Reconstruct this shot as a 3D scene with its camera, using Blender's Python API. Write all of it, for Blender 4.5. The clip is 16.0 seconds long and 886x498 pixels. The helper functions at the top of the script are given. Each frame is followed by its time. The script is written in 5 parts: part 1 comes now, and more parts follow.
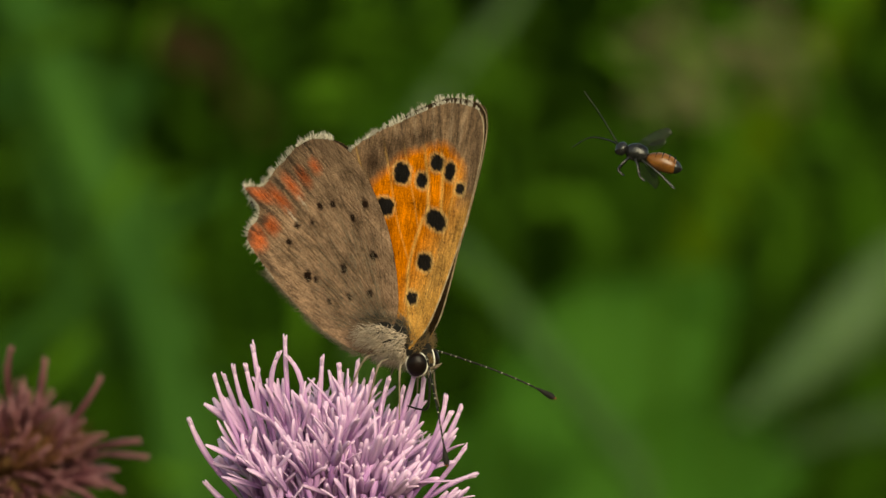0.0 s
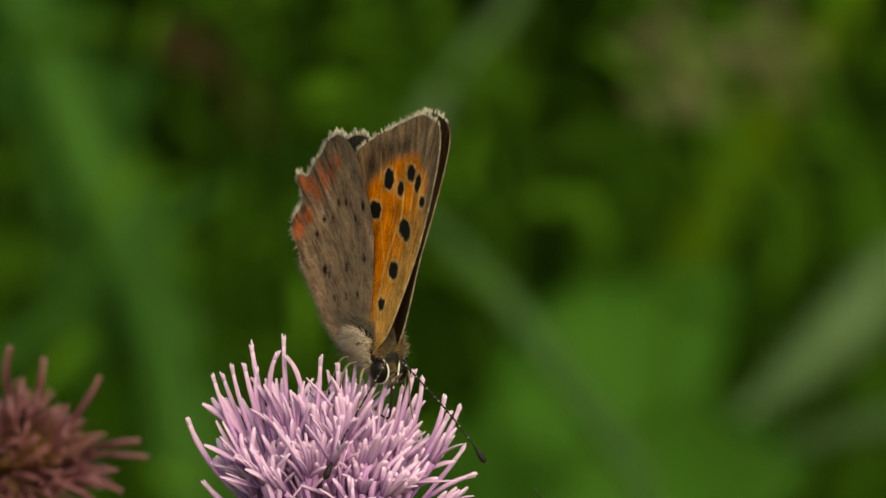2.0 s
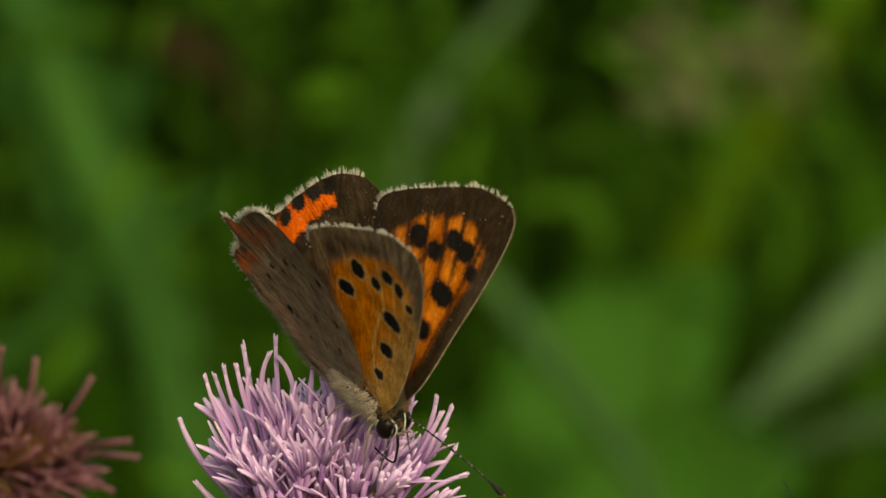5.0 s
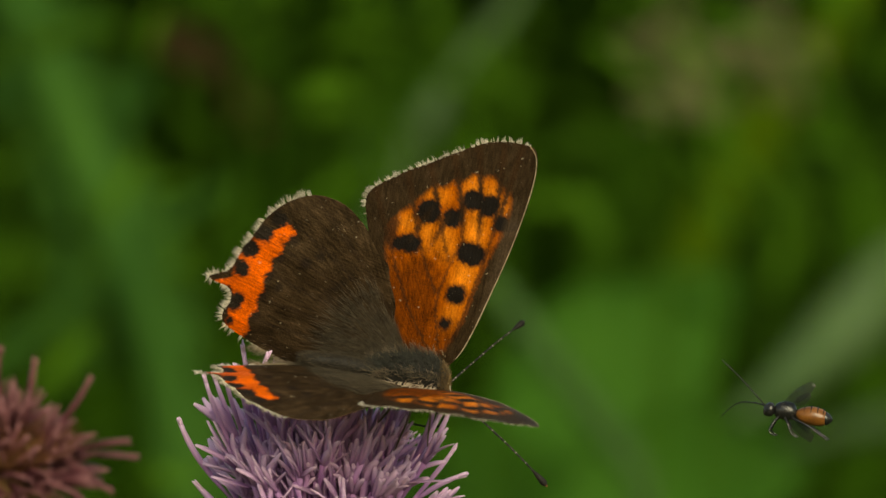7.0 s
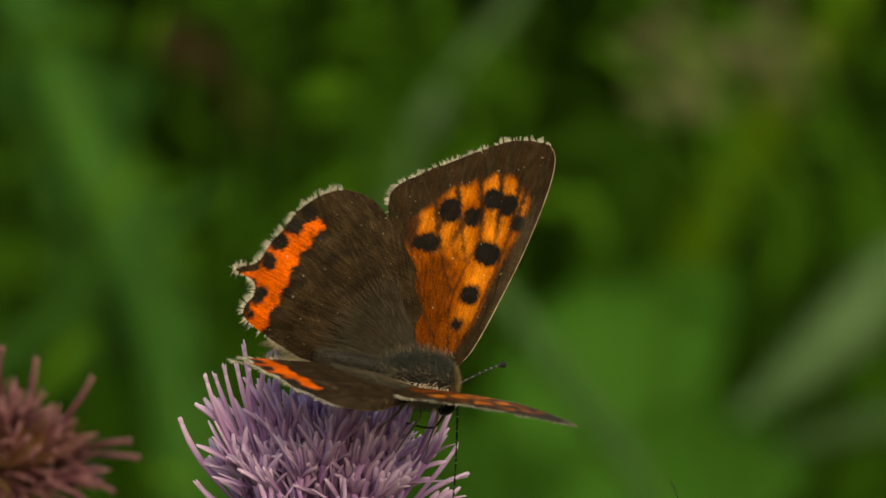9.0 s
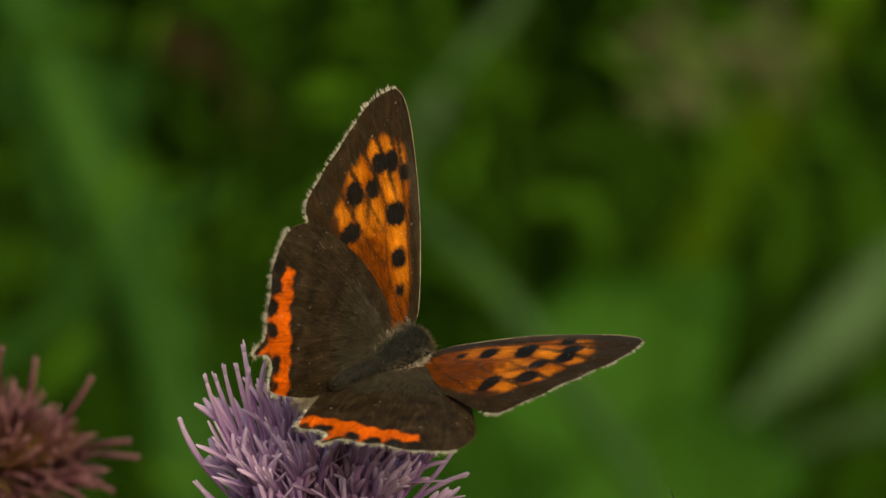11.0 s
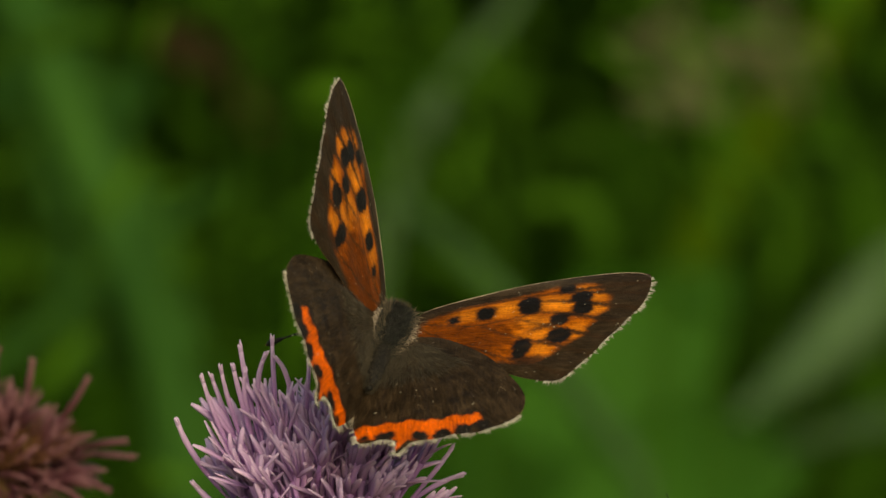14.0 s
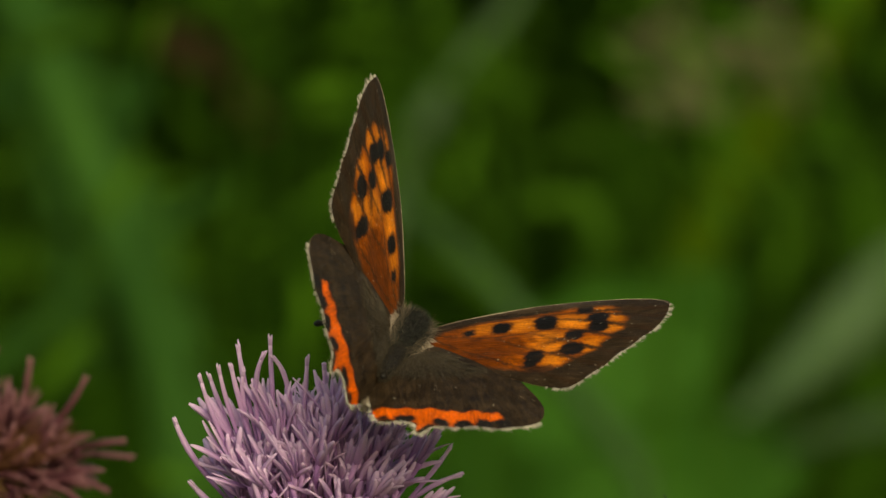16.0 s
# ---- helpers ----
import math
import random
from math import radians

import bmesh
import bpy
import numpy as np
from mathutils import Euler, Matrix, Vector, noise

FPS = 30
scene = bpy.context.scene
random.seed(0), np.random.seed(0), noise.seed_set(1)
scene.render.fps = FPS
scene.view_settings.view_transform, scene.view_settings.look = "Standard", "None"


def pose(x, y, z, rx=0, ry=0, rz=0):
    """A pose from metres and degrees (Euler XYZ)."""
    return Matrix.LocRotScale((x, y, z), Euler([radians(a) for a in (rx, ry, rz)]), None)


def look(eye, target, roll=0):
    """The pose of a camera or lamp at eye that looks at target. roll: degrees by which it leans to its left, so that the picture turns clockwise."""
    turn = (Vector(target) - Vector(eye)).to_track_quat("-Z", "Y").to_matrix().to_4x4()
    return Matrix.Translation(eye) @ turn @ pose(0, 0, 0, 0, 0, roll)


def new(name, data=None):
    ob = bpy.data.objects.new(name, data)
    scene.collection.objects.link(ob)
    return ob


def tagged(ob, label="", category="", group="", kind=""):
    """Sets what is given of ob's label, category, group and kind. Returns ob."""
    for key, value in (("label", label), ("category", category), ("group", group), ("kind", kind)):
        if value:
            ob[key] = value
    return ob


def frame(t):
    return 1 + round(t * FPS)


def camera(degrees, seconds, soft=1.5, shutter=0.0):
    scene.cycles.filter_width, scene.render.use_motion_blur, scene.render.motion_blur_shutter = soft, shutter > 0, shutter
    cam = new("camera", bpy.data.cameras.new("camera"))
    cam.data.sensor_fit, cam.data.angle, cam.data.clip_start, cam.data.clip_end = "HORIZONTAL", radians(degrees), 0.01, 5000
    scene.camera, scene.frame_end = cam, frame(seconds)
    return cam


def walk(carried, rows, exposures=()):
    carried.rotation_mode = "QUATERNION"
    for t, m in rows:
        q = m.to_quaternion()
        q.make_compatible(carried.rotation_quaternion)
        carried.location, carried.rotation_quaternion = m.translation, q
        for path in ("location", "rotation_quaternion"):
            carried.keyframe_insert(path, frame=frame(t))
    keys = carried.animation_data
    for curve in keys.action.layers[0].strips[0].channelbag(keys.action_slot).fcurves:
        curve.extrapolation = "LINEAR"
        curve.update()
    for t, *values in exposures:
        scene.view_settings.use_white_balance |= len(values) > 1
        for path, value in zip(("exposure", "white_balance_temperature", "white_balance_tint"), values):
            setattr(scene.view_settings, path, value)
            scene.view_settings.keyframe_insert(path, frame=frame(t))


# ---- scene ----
MM = 0.001

# ---- camera, sun, sky ----
EYE = (0.0, -0.4, 0.6)
cam = camera(7.513, 16.0, soft=1.5)
cam.data.dof.use_dof = True
cam.data.dof.focus_distance = 0.3985
cam.data.dof.aperture_fstop = 52.0
walk(cam, [(0.0, look(EYE, (0, 0, 0.6))), (16.0, look(EYE, (0, 0, 0.6)))], exposures=[(0.0, 0.6, 9300, -3), (9.2, 0.56, 9300, -3), (11.3, 0.36, 9300, -3), (16.0, 0.34, 9300, -3)])

world = bpy.data.worlds.new("sky")
scene.world = world
world.use_nodes = True
sky = world.node_tree.nodes.new("ShaderNodeTexSky")
sky.sky_type = "NISHITA"
sky.sun_disc = False
sky.sun_elevation = radians(28)
sky.sun_rotation = radians(163)
world.node_tree.links.new(sky.outputs[0], world.node_tree.nodes["Background"].inputs[0])
world.node_tree.nodes["Background"].inputs[1].default_value = 0.1

sun = new("sun", bpy.data.lights.new("sun", "SUN"))
sun.data.energy = 2.6
sun.data.angle = radians(45)
sun.data.color = (1.0, 0.97, 0.92)
sun.matrix_world = look((0.24, -0.8, 1.04), (0, 0, 0.6))


# ---- materials ----
def shader(name, rough=0.6, spec=0.3):
    m = bpy.data.materials.new(name)
    m.use_nodes = True
    b = m.node_tree.nodes["Principled BSDF"]
    b.inputs["Roughness"].default_value = rough
    b.inputs["Specular IOR Level"].default_value = spec
    return m, m.node_tree.nodes, m.node_tree.links, b


def noise_node(n, l, scale, detail=4.0, coords="Object", stretch=None):
    t = n.new("ShaderNodeTexNoise")
    t.inputs["Scale"].default_value = scale
    t.inputs["Detail"].default_value = detail
    c = n.new("ShaderNodeTexCoord")
    if stretch:
        p = n.new("ShaderNodeMapping")
        p.inputs["Scale"].default_value = stretch
        l.new(c.outputs[coords], p.inputs["Vector"])
        l.new(p.outputs["Vector"], t.inputs["Vector"])
    else:
        l.new(c.outputs[coords], t.inputs["Vector"])
    return t


def bumped(n, l, b, height, strength, distance):
    p = n.new("ShaderNodeBump")
    p.inputs["Strength"].default_value = strength
    p.inputs["Distance"].default_value = distance
    l.new(height, p.inputs["Height"])
    l.new(p.outputs["Normal"], b.inputs["Normal"])


def mottled(name, low, high, scale, rough=0.6, spec=0.3, stretch=None, random_part=0.0, bump=0.0, fine=None, translucent=0.0):
    """A colour that wanders between low and high with the grain of a noise, at two scales."""
    m, n, l, b = shader(name, rough, spec)
    big = noise_node(n, l, scale, 3.0, stretch=stretch)
    small = noise_node(n, l, fine or scale * 7, 4.0, stretch=stretch)
    add = n.new("ShaderNodeMath")
    add.operation = "MULTIPLY_ADD"
    l.new(small.outputs["Fac"], add.inputs[0])
    add.inputs[1].default_value = 0.45
    l.new(big.outputs["Fac"], add.inputs[2])
    value = add.outputs[0]
    if random_part:
        info = n.new("ShaderNodeObjectInfo")
        geo = n.new("ShaderNodeNewGeometry")
        mix = n.new("ShaderNodeMath")
        mix.operation = "ADD"
        l.new(info.outputs["Random"], mix.inputs[0])
        l.new(geo.outputs["Random Per Island"], mix.inputs[1])
        wrap = n.new("ShaderNodeMath")
        wrap.operation = "FRACT"
        l.new(mix.outputs[0], wrap.inputs[0])
        last = n.new("ShaderNodeMath")
        last.operation = "MULTIPLY_ADD"
        l.new(wrap.outputs[0], last.inputs[0])
        last.inputs[1].default_value = random_part
        l.new(value, last.inputs[2])
        value = last.outputs[0]
    ramp = n.new("ShaderNodeMapRange")
    ramp.inputs["From Min"].default_value = 0.45
    ramp.inputs["From Max"].default_value = 1.0 + random_part
    l.new(value, ramp.inputs["Value"])
    col = n.new("ShaderNodeMix")
    col.data_type = "RGBA"
    col.inputs["A"].default_value = (*low, 1)
    col.inputs["B"].default_value = (*high, 1)
    l.new(ramp.outputs["Result"], col.inputs["Factor"])
    l.new(col.outputs["Result"], b.inputs["Base Color"])
    if bump:
        bumped(n, l, b, small.outputs["Fac"], 0.6, bump)
    if translucent:
        t = n.new("ShaderNodeBsdfTranslucent")
        l.new(col.outputs["Result"], t.inputs["Color"])
        s = n.new("ShaderNodeMixShader")
        s.inputs["Fac"].default_value = translucent
        l.new(b.outputs[0], s.inputs[1])
        l.new(t.outputs[0], s.inputs[2])
        l.new(s.outputs[0], n["Material Output"].inputs["Surface"])
    return m


def scaled_wing(name, rough, spec, glint, low=0.45, high=1.55, glint_flecks=0.0):
    """Wing scales: the pattern is stored on the mesh, the grain of the scales and the ribs run from the root outwards."""
    m, n, l, b = shader(name, rough, spec)
    a = n.new("ShaderNodeVertexColor")
    a.layer_name = "scales"
    fine = noise_node(n, l, 9000.0, 3.0)
    broad = noise_node(n, l, 900.0, 4.0)
    rib = noise_node(n, l, 1.0, 3.0, stretch=(900.0, 9000.0, 900.0))
    mixed = n.new("ShaderNodeMath")
    mixed.operation = "ADD"
    l.new(fine.outputs["Fac"], mixed.inputs[0])
    l.new(broad.outputs["Fac"], mixed.inputs[1])
    total = n.new("ShaderNodeMath")
    total.operation = "ADD"
    l.new(mixed.outputs[0], total.inputs[0])
    l.new(rib.outputs["Fac"], total.inputs[1])
    gain = n.new("ShaderNodeMapRange")
    gain.inputs["From Min"].default_value = 1.0
    gain.inputs["From Max"].default_value = 2.0
    gain.inputs["To Min"].default_value = low
    gain.inputs["To Max"].default_value = high
    l.new(total.outputs[0], gain.inputs["Value"])
    mul = n.new("ShaderNodeMix")
    mul.data_type = "RGBA"
    mul.blend_type = "MULTIPLY"
    mul.inputs["Factor"].default_value = 1.0
    l.new(a.outputs["Color"], mul.inputs["A"])
    l.new(gain.outputs["Result"], mul.inputs["B"])
    # Pale scale flecks that also paint the wing's glints into the colour.
    fleck = noise_node(n, l, 4200.0, 1.0)
    sift = n.new("ShaderNodeMapRange")
    sift.inputs["From Min"].default_value = 0.725
    sift.inputs["From Max"].default_value = 0.8
    sift.inputs["To Max"].default_value = glint_flecks
    l.new(fleck.outputs["Fac"], sift.inputs["Value"])
    sparkled = n.new("ShaderNodeMix")
    sparkled.data_type = "RGBA"
    l.new(sift.outputs["Result"], sparkled.inputs["Factor"])
    l.new(mul.outputs["Result"], sparkled.inputs["A"])
    sparkled.inputs["B"].default_value = (0.55, 0.47, 0.36, 1)
    l.new(sparkled.outputs["Result"], b.inputs["Base Color"])
    b.inputs["Specular Tint"].default_value = (1.0, 0.72, 0.45, 1)
    b.inputs["Sheen Weight"].default_value = glint
    b.inputs["Sheen Roughness"].default_value = 0.4
    bumped(n, l, b, total.outputs[0], 0.8, 0.00005)
    return m


UPPER = scaled_wing("upper_wing_scales", 0.6, 0.1, 0.0, 0.3, 1.7, 0.35)
UNDER = scaled_wing("under_wing_scales", 0.75, 0.06, 0.0, 0.25, 1.75)
FRINGE = mottled("fringe_hair", (0.1, 0.075, 0.05), (0.9, 0.83, 0.7), 1500, 0.7, 0.2, random_part=0.6, translucent=0.25)
VEIN = mottled("pale_vein", (0.16, 0.11, 0.07), (0.5, 0.4, 0.27), 1800, 0.5, 0.3)
CHITIN = mottled("dark_chitin", (0.006, 0.0055, 0.005), (0.022, 0.019, 0.016), 2500, 0.6, 0.12, bump=0.00003)
GREY_FUR = mottled("grey_fur", (0.01, 0.0115, 0.0105), (0.075, 0.074, 0.062), 900, 0.75, 0.2, random_part=0.7, translucent=0.1)
WING_HAIR = mottled("wing_hair", (0.09, 0.068, 0.048), (0.3, 0.235, 0.165), 900, 0.7, 0.2, random_part=0.6, translucent=0.15)
SIDE_FUR = mottled("side_fur", (0.06, 0.045, 0.03), (0.27, 0.205, 0.14), 900, 0.7, 0.2, random_part=0.7, translucent=0.1)
BASE_HAIR = mottled("base_hair", (0.018, 0.0135, 0.009), (0.1, 0.077, 0.05), 900, 0.6, 0.25, random_part=0.7)
BROWN_FUR = mottled("brown_fur", (0.06, 0.04, 0.02), (0.24, 0.15, 0.07), 900, 0.75, 0.2, random_part=0.5)
PALE_FUR = mottled("pale_fur", (0.2, 0.142, 0.1), (0.85, 0.69, 0.55), 900, 0.75, 0.2, random_part=0.6, translucent=0.15)
COMPOUND_EYE = mottled("compound_eye", (0.004, 0.003, 0.003), (0.012, 0.006, 0.005), 6000, 0.3, 0.15, bump=0.00001)
WHITE_SCALES = mottled("white_scales", (0.62, 0.58, 0.5), (0.85, 0.82, 0.76), 3000, 0.7, 0.2)
LEG = mottled("leg_scales", (0.02, 0.015, 0.01), (0.3, 0.235, 0.17), 1300, 0.6, 0.3, random_part=0.2)
RING = mottled("pale_ring_scales", (0.3, 0.27, 0.22), (0.58, 0.54, 0.46), 3000, 0.7, 0.15)
CLUB_TIP = mottled("club_tip", (0.16, 0.05, 0.02), (0.32, 0.12, 0.05), 3000, 0.6, 0.3)
WASP_BLACK = mottled("glossy_black_chitin", (0.006, 0.006, 0.006), (0.02, 0.019, 0.018), 2500, 0.25, 0.5, bump=0.00002)
WASP_AMBER = mottled("amber_chitin", (0.05, 0.016, 0.004), (0.23, 0.088, 0.02), 1100, 0.3, 0.5)


def floret_material(name, deep, pale, tip):
    m, n, l, b = shader(name, 0.5, 0.3)
    a = n.new("ShaderNodeVertexColor")
    a.layer_name = "along"
    info = n.new("ShaderNodeObjectInfo")
    grain = noise_node(n, l, 700.0, 4.0, stretch=(1.0, 1.0, 0.2))
    add = n.new("ShaderNodeMath")
    add.operation = "MULTIPLY_ADD"
    l.new(info.outputs["Random"], add.inputs[0])
    add.inputs[1].default_value = 0.6
    l.new(grain.outputs["Fac"], add.inputs[2])
    fac = n.new("ShaderNodeMapRange")
    fac.inputs["From Min"].default_value = 0.3
    fac.inputs["From Max"].default_value = 1.2
    l.new(add.outputs[0], fac.inputs["Value"])
    c1 = n.new("ShaderNodeMix")
    c1.data_type = "RGBA"
    c1.inputs["A"].default_value = (*deep, 1)
    c1.inputs["B"].default_value = (*pale, 1)
    l.new(fac.outputs["Result"], c1.inputs["Factor"])
    c2 = n.new("ShaderNodeMix")
    c2.data_type = "RGBA"
    l.new(a.outputs["Color"], c2.inputs["Factor"])
    l.new(c1.outputs["Result"], c2.inputs["A"])
    c2.inputs["B"].default_value = (*tip, 1)
    l.new(c2.outputs["Result"], b.inputs["Base Color"])
    bumped(n, l, b, grain.outputs["Fac"], 0.4, 0.00005)
    t = n.new("ShaderNodeBsdfTranslucent")
    l.new(c2.outputs["Result"], t.inputs["Color"])
    s = n.new("ShaderNodeMixShader")
    s.inputs["Fac"].default_value = 0.25
    l.new(b.outputs[0], s.inputs[1])
    l.new(t.outputs[0], s.inputs[2])
    l.new(s.outputs[0], n["Material Output"].inputs["Surface"])
    return m


LILAC = floret_material("lilac_floret", (0.36, 0.15, 0.43), (0.64, 0.35, 0.67), (0.8, 0.56, 0.79))
ROSE = floret_material("rose_floret", (0.5, 0.25, 0.42), (0.66, 0.4, 0.58), (0.75, 0.55, 0.65))
FADED = floret_material("faded_floret", (0.045, 0.01, 0.014), (0.15, 0.038, 0.06), (0.24, 0.1, 0.11))
PAPPUS = mottled("withered_hair", (0.045, 0.014, 0.008), (0.19, 0.085, 0.035), 500, 0.8, 0.1, random_part=0.6, translucent=0.2)
BRACT = mottled("green_purple_bract", (0.05, 0.06, 0.02), (0.16, 0.12, 0.06), 500, 0.6, 0.3, random_part=0.3)
DRY_BRACT = mottled("dry_brown_bract", (0.07, 0.035, 0.015), (0.22, 0.12, 0.05), 500, 0.7, 0.2, random_part=0.4)
STEM = mottled("thistle_stem", (0.06, 0.09, 0.025), (0.14, 0.19, 0.06), 300, 0.6, 0.3, stretch=(1, 1, 0.1))

GRASS = mottled("grass_green", (0.004, 0.017, 0.001), (0.036, 0.1, 0.006), 80, 0.8, 0.04, stretch=(1, 1, 0.3), random_part=0.5, translucent=0.3)
# Darker copy of grass_green; shade of the gaps is put into its colour.
PAINTED_SHADE_GRASS = mottled("painted_shade_grass", (0.0015, 0.006, 0.0003), (0.016, 0.045, 0.002), 40, 0.8, 0.03, stretch=(1, 1, 0.3), random_part=0.7, translucent=0.2)
OLIVE = mottled("olive_blade", (0.038, 0.08, 0.003), (0.08, 0.145, 0.006), 80, 0.8, 0.04, stretch=(1, 1, 0.3), random_part=0.1, translucent=0.3)
BLUISH = mottled("grey_green_blade", (0.048, 0.1, 0.036), (0.1, 0.165, 0.072), 80, 0.75, 0.08, stretch=(1, 1, 0.3), random_part=0.1, translucent=0.25)
LUSH = mottled("lush_leaf", (0.016, 0.062, 0.01), (0.06, 0.168, 0.025), 100, 0.7, 0.08, stretch=(1, 1, 0.5), random_part=0.2, translucent=0.3)
LEAF = mottled("broad_leaf", (0.06, 0.196, 0.022), (0.102, 0.268, 0.04), 50, 0.7, 0.08, random_part=0.1, translucent=0.3)
STALK = mottled("dull_green_stalk", (0.035, 0.085, 0.022), (0.065, 0.135, 0.045), 80, 0.75, 0.06, stretch=(1, 1, 0.3), translucent=0.25)
WEED = mottled("weed_leaf", (0.004, 0.017, 0.0018), (0.08, 0.2, 0.014), 60, 0.75, 0.05, random_part=1.2, translucent=0.3)
SEED = mottled("seed_head", (0.11, 0.115, 0.045), (0.26, 0.24, 0.13), 300, 0.8, 0.1, random_part=0.3, translucent=0.2)
DRY = mottled("dry_brown_leaf", (0.07, 0.045, 0.014), (0.15, 0.09, 0.03), 60, 0.8, 0.1, random_part=0.3, translucent=0.2)
SOIL = mottled("meadow_ground", (0.02, 0.028, 0.008), (0.06, 0.08, 0.02), 6, 0.9, 0.1, fine=160, bump=0.01)


# ---- mesh helpers ----
def part(name, bm, material, parent=None, label=""):
    me = bpy.data.meshes.new(name)
    bm.to_mesh(me)
    bm.free()
    return part_mesh(name, me, material, parent, label)


def part_mesh(name, me, material, parent=None, label="", smooth=True):
    if not me.materials:
        me.materials.append(material)
    if smooth:
        me.polygons.foreach_set("use_smooth", [True] * len(me.polygons))
    ob = new(name, me)
    if parent:
        ob.parent = parent
    if label:
        ob["label"] = label
    return ob


def spline(points, count, closed=False):
    """Points along a smooth curve through the given ones."""
    p = np.array(points, float)
    n = len(p)
    out = []
    spans = n if closed else n - 1
    for k in np.linspace(0, spans, count, endpoint=not closed):
        i = min(int(k), spans - 1)
        u = k - i
        idx = [(i + d) % n if closed else min(max(i + d, 0), n - 1) for d in (-1, 0, 1, 2)]
        a, b, c, d = p[idx]
        out.append(0.5 * ((2 * b) + (c - a) * u + (2 * a - 5 * b + 4 * c - d) * u ** 2 + (3 * b - a - 3 * c + d) * u ** 3))
    return np.array(out)


def tube_data(path, radii, sides=6, verts=None, faces=None, flat=1.0):
    """Appends a closed tapered tube along a path (metres) to verts and faces."""
    verts = [] if verts is None else verts
    faces = [] if faces is None else faces
    path = [Vector(q) for q in path]
    base = len(verts)
    side = None
    for i, q in enumerate(path):
        d = (path[min(i + 1, len(path) - 1)] - path[max(i - 1, 0)]).normalized()
        if side is None:
            side = d.orthogonal().normalized()
        side = (side - d * side.dot(d)).normalized()
        up = d.cross(side)
        for k in range(sides):
            w = 2 * math.pi * k / sides
            verts.append(q + (side * math.cos(w) + up * math.sin(w) * flat) * radii[i])
    for i in range(len(path) - 1):
        for k in range(sides):
            a, b = base + i * sides + k, base + i * sides + (k + 1) % sides
            faces.append((a, b, b + sides, a + sides))
    faces.append(tuple(base + k for k in reversed(range(sides))))
    top = base + (len(path) - 1) * sides
    faces.append(tuple(top + k for k in range(sides)))
    return verts, faces


def mesh_of(name, verts, faces):
    me = bpy.data.meshes.new(name)
    me.from_pydata([tuple(v) for v in verts], [], faces)
    me.update()
    return me


def lobe(name, rings, sides=20):
    """A closed body of revolution along x, its rings given as (x, z, half width, half height) in mm."""
    verts, faces = [], []
    r = spline(rings, 26)
    for x, z, w, h in r:
        for k in range(sides):
            t = 2 * math.pi * k / sides
            verts.append((x * MM, max(w, 0.01) * math.cos(t) * MM, (z + max(h, 0.01) * math.sin(t)) * MM))
    for i in range(len(r) - 1):
        for k in range(sides):
            a, b = i * sides + k, i * sides + (k + 1) % sides
            faces.append((a, b, b + sides, a + sides))
    faces.append(tuple(reversed(range(sides))))
    faces.append(tuple(range((len(r) - 1) * sides, len(r) * sides)))
    return mesh_of(name, verts, faces)


def hair(verts, faces, root, direction, length, width, bend=(0, 0, 0)):
    """One tapered hair of three sides."""
    root, d, bend = Vector(root), Vector(direction).normalized(), Vector(bend)
    side = d.orthogonal().normalized()
    up = d.cross(side)
    base = len(verts)
    for f, w in ((0.0, 1.0), (0.55, 0.75)):
        c = root + d * (length * f) + bend * (length * f * f)
        for k in range(3):
            t = 2 * math.pi * k / 3
            verts.append(c + (side * math.cos(t) + up * math.sin(t)) * (width * w))
    verts.append(root + d * length + bend * length)
    for k in range(3):
        a, b = base + k, base + (k + 1) % 3
        faces.append((a, b, b + 3, a + 3))
        faces.append((a + 3, b + 3, base + 6))


# ---- ground ----
def ground():
    bm = bmesh.new()
    bmesh.ops.create_grid(bm, x_segments=60, y_segments=60, size=1.0)
    for v in bm.verts:
        r = v.co.length
        v.co = Vector((v.co.x, v.co.y, 0)) * (2 + 900 * r ** 3)
        v.co.z = 0.02 * noise.noise(v.co * 1.5) if v.co.length < 50 else 0
    return tagged(part("ground", bm, SOIL), "dark meadow soil under dense green grass", "ground", kind="structure")


ground()

# ---- butterfly ----
# Wing outlines in mm from the wing's hinge: along the span and towards the head.
FORE_EDGE = [(0, -0.5), (0.5, 0.2), (1.5, 0.95), (3.2, 1.5), (5.5, 2.03), (8.8, 2.75), (12.2, 3.25), (14.1, 3.2), (14.9, 2.65), (14.95, 0.6), (14.3, -1.0), (13.3, -2.7),
             (12.2, -4.5), (11.1, -5.9), (10.3, -6.35), (9.1, -6.1), (7.8, -5.65), (5.0, -4.5), (2.4, -3.2), (0.3, -1.5)]
HIND_EDGE = [(-0.05, 0.2), (0.5, 1.95), (1.9, 3.45), (3.5, 4.75), (5.8, 6.1), (7.6, 6.95), (8.9, 7.1), (10.2, 6.75), (11.3, 5.8), (11.9, 4.7), (12.15, 3.7), (12.25, 2.9),
             (12.4, 2.1), (12.4, 1.3), (12.55, 0.5), (13.35, -0.4), (12.0, -0.5), (11.5, -1.15), (11.55, -2.0), (11.2, -2.6), (10.3, -2.85), (8.3, -3.1), (6.5, -3.25), (4.5, -3.15), (2.4, -2.7), (0.2, -1.5)]
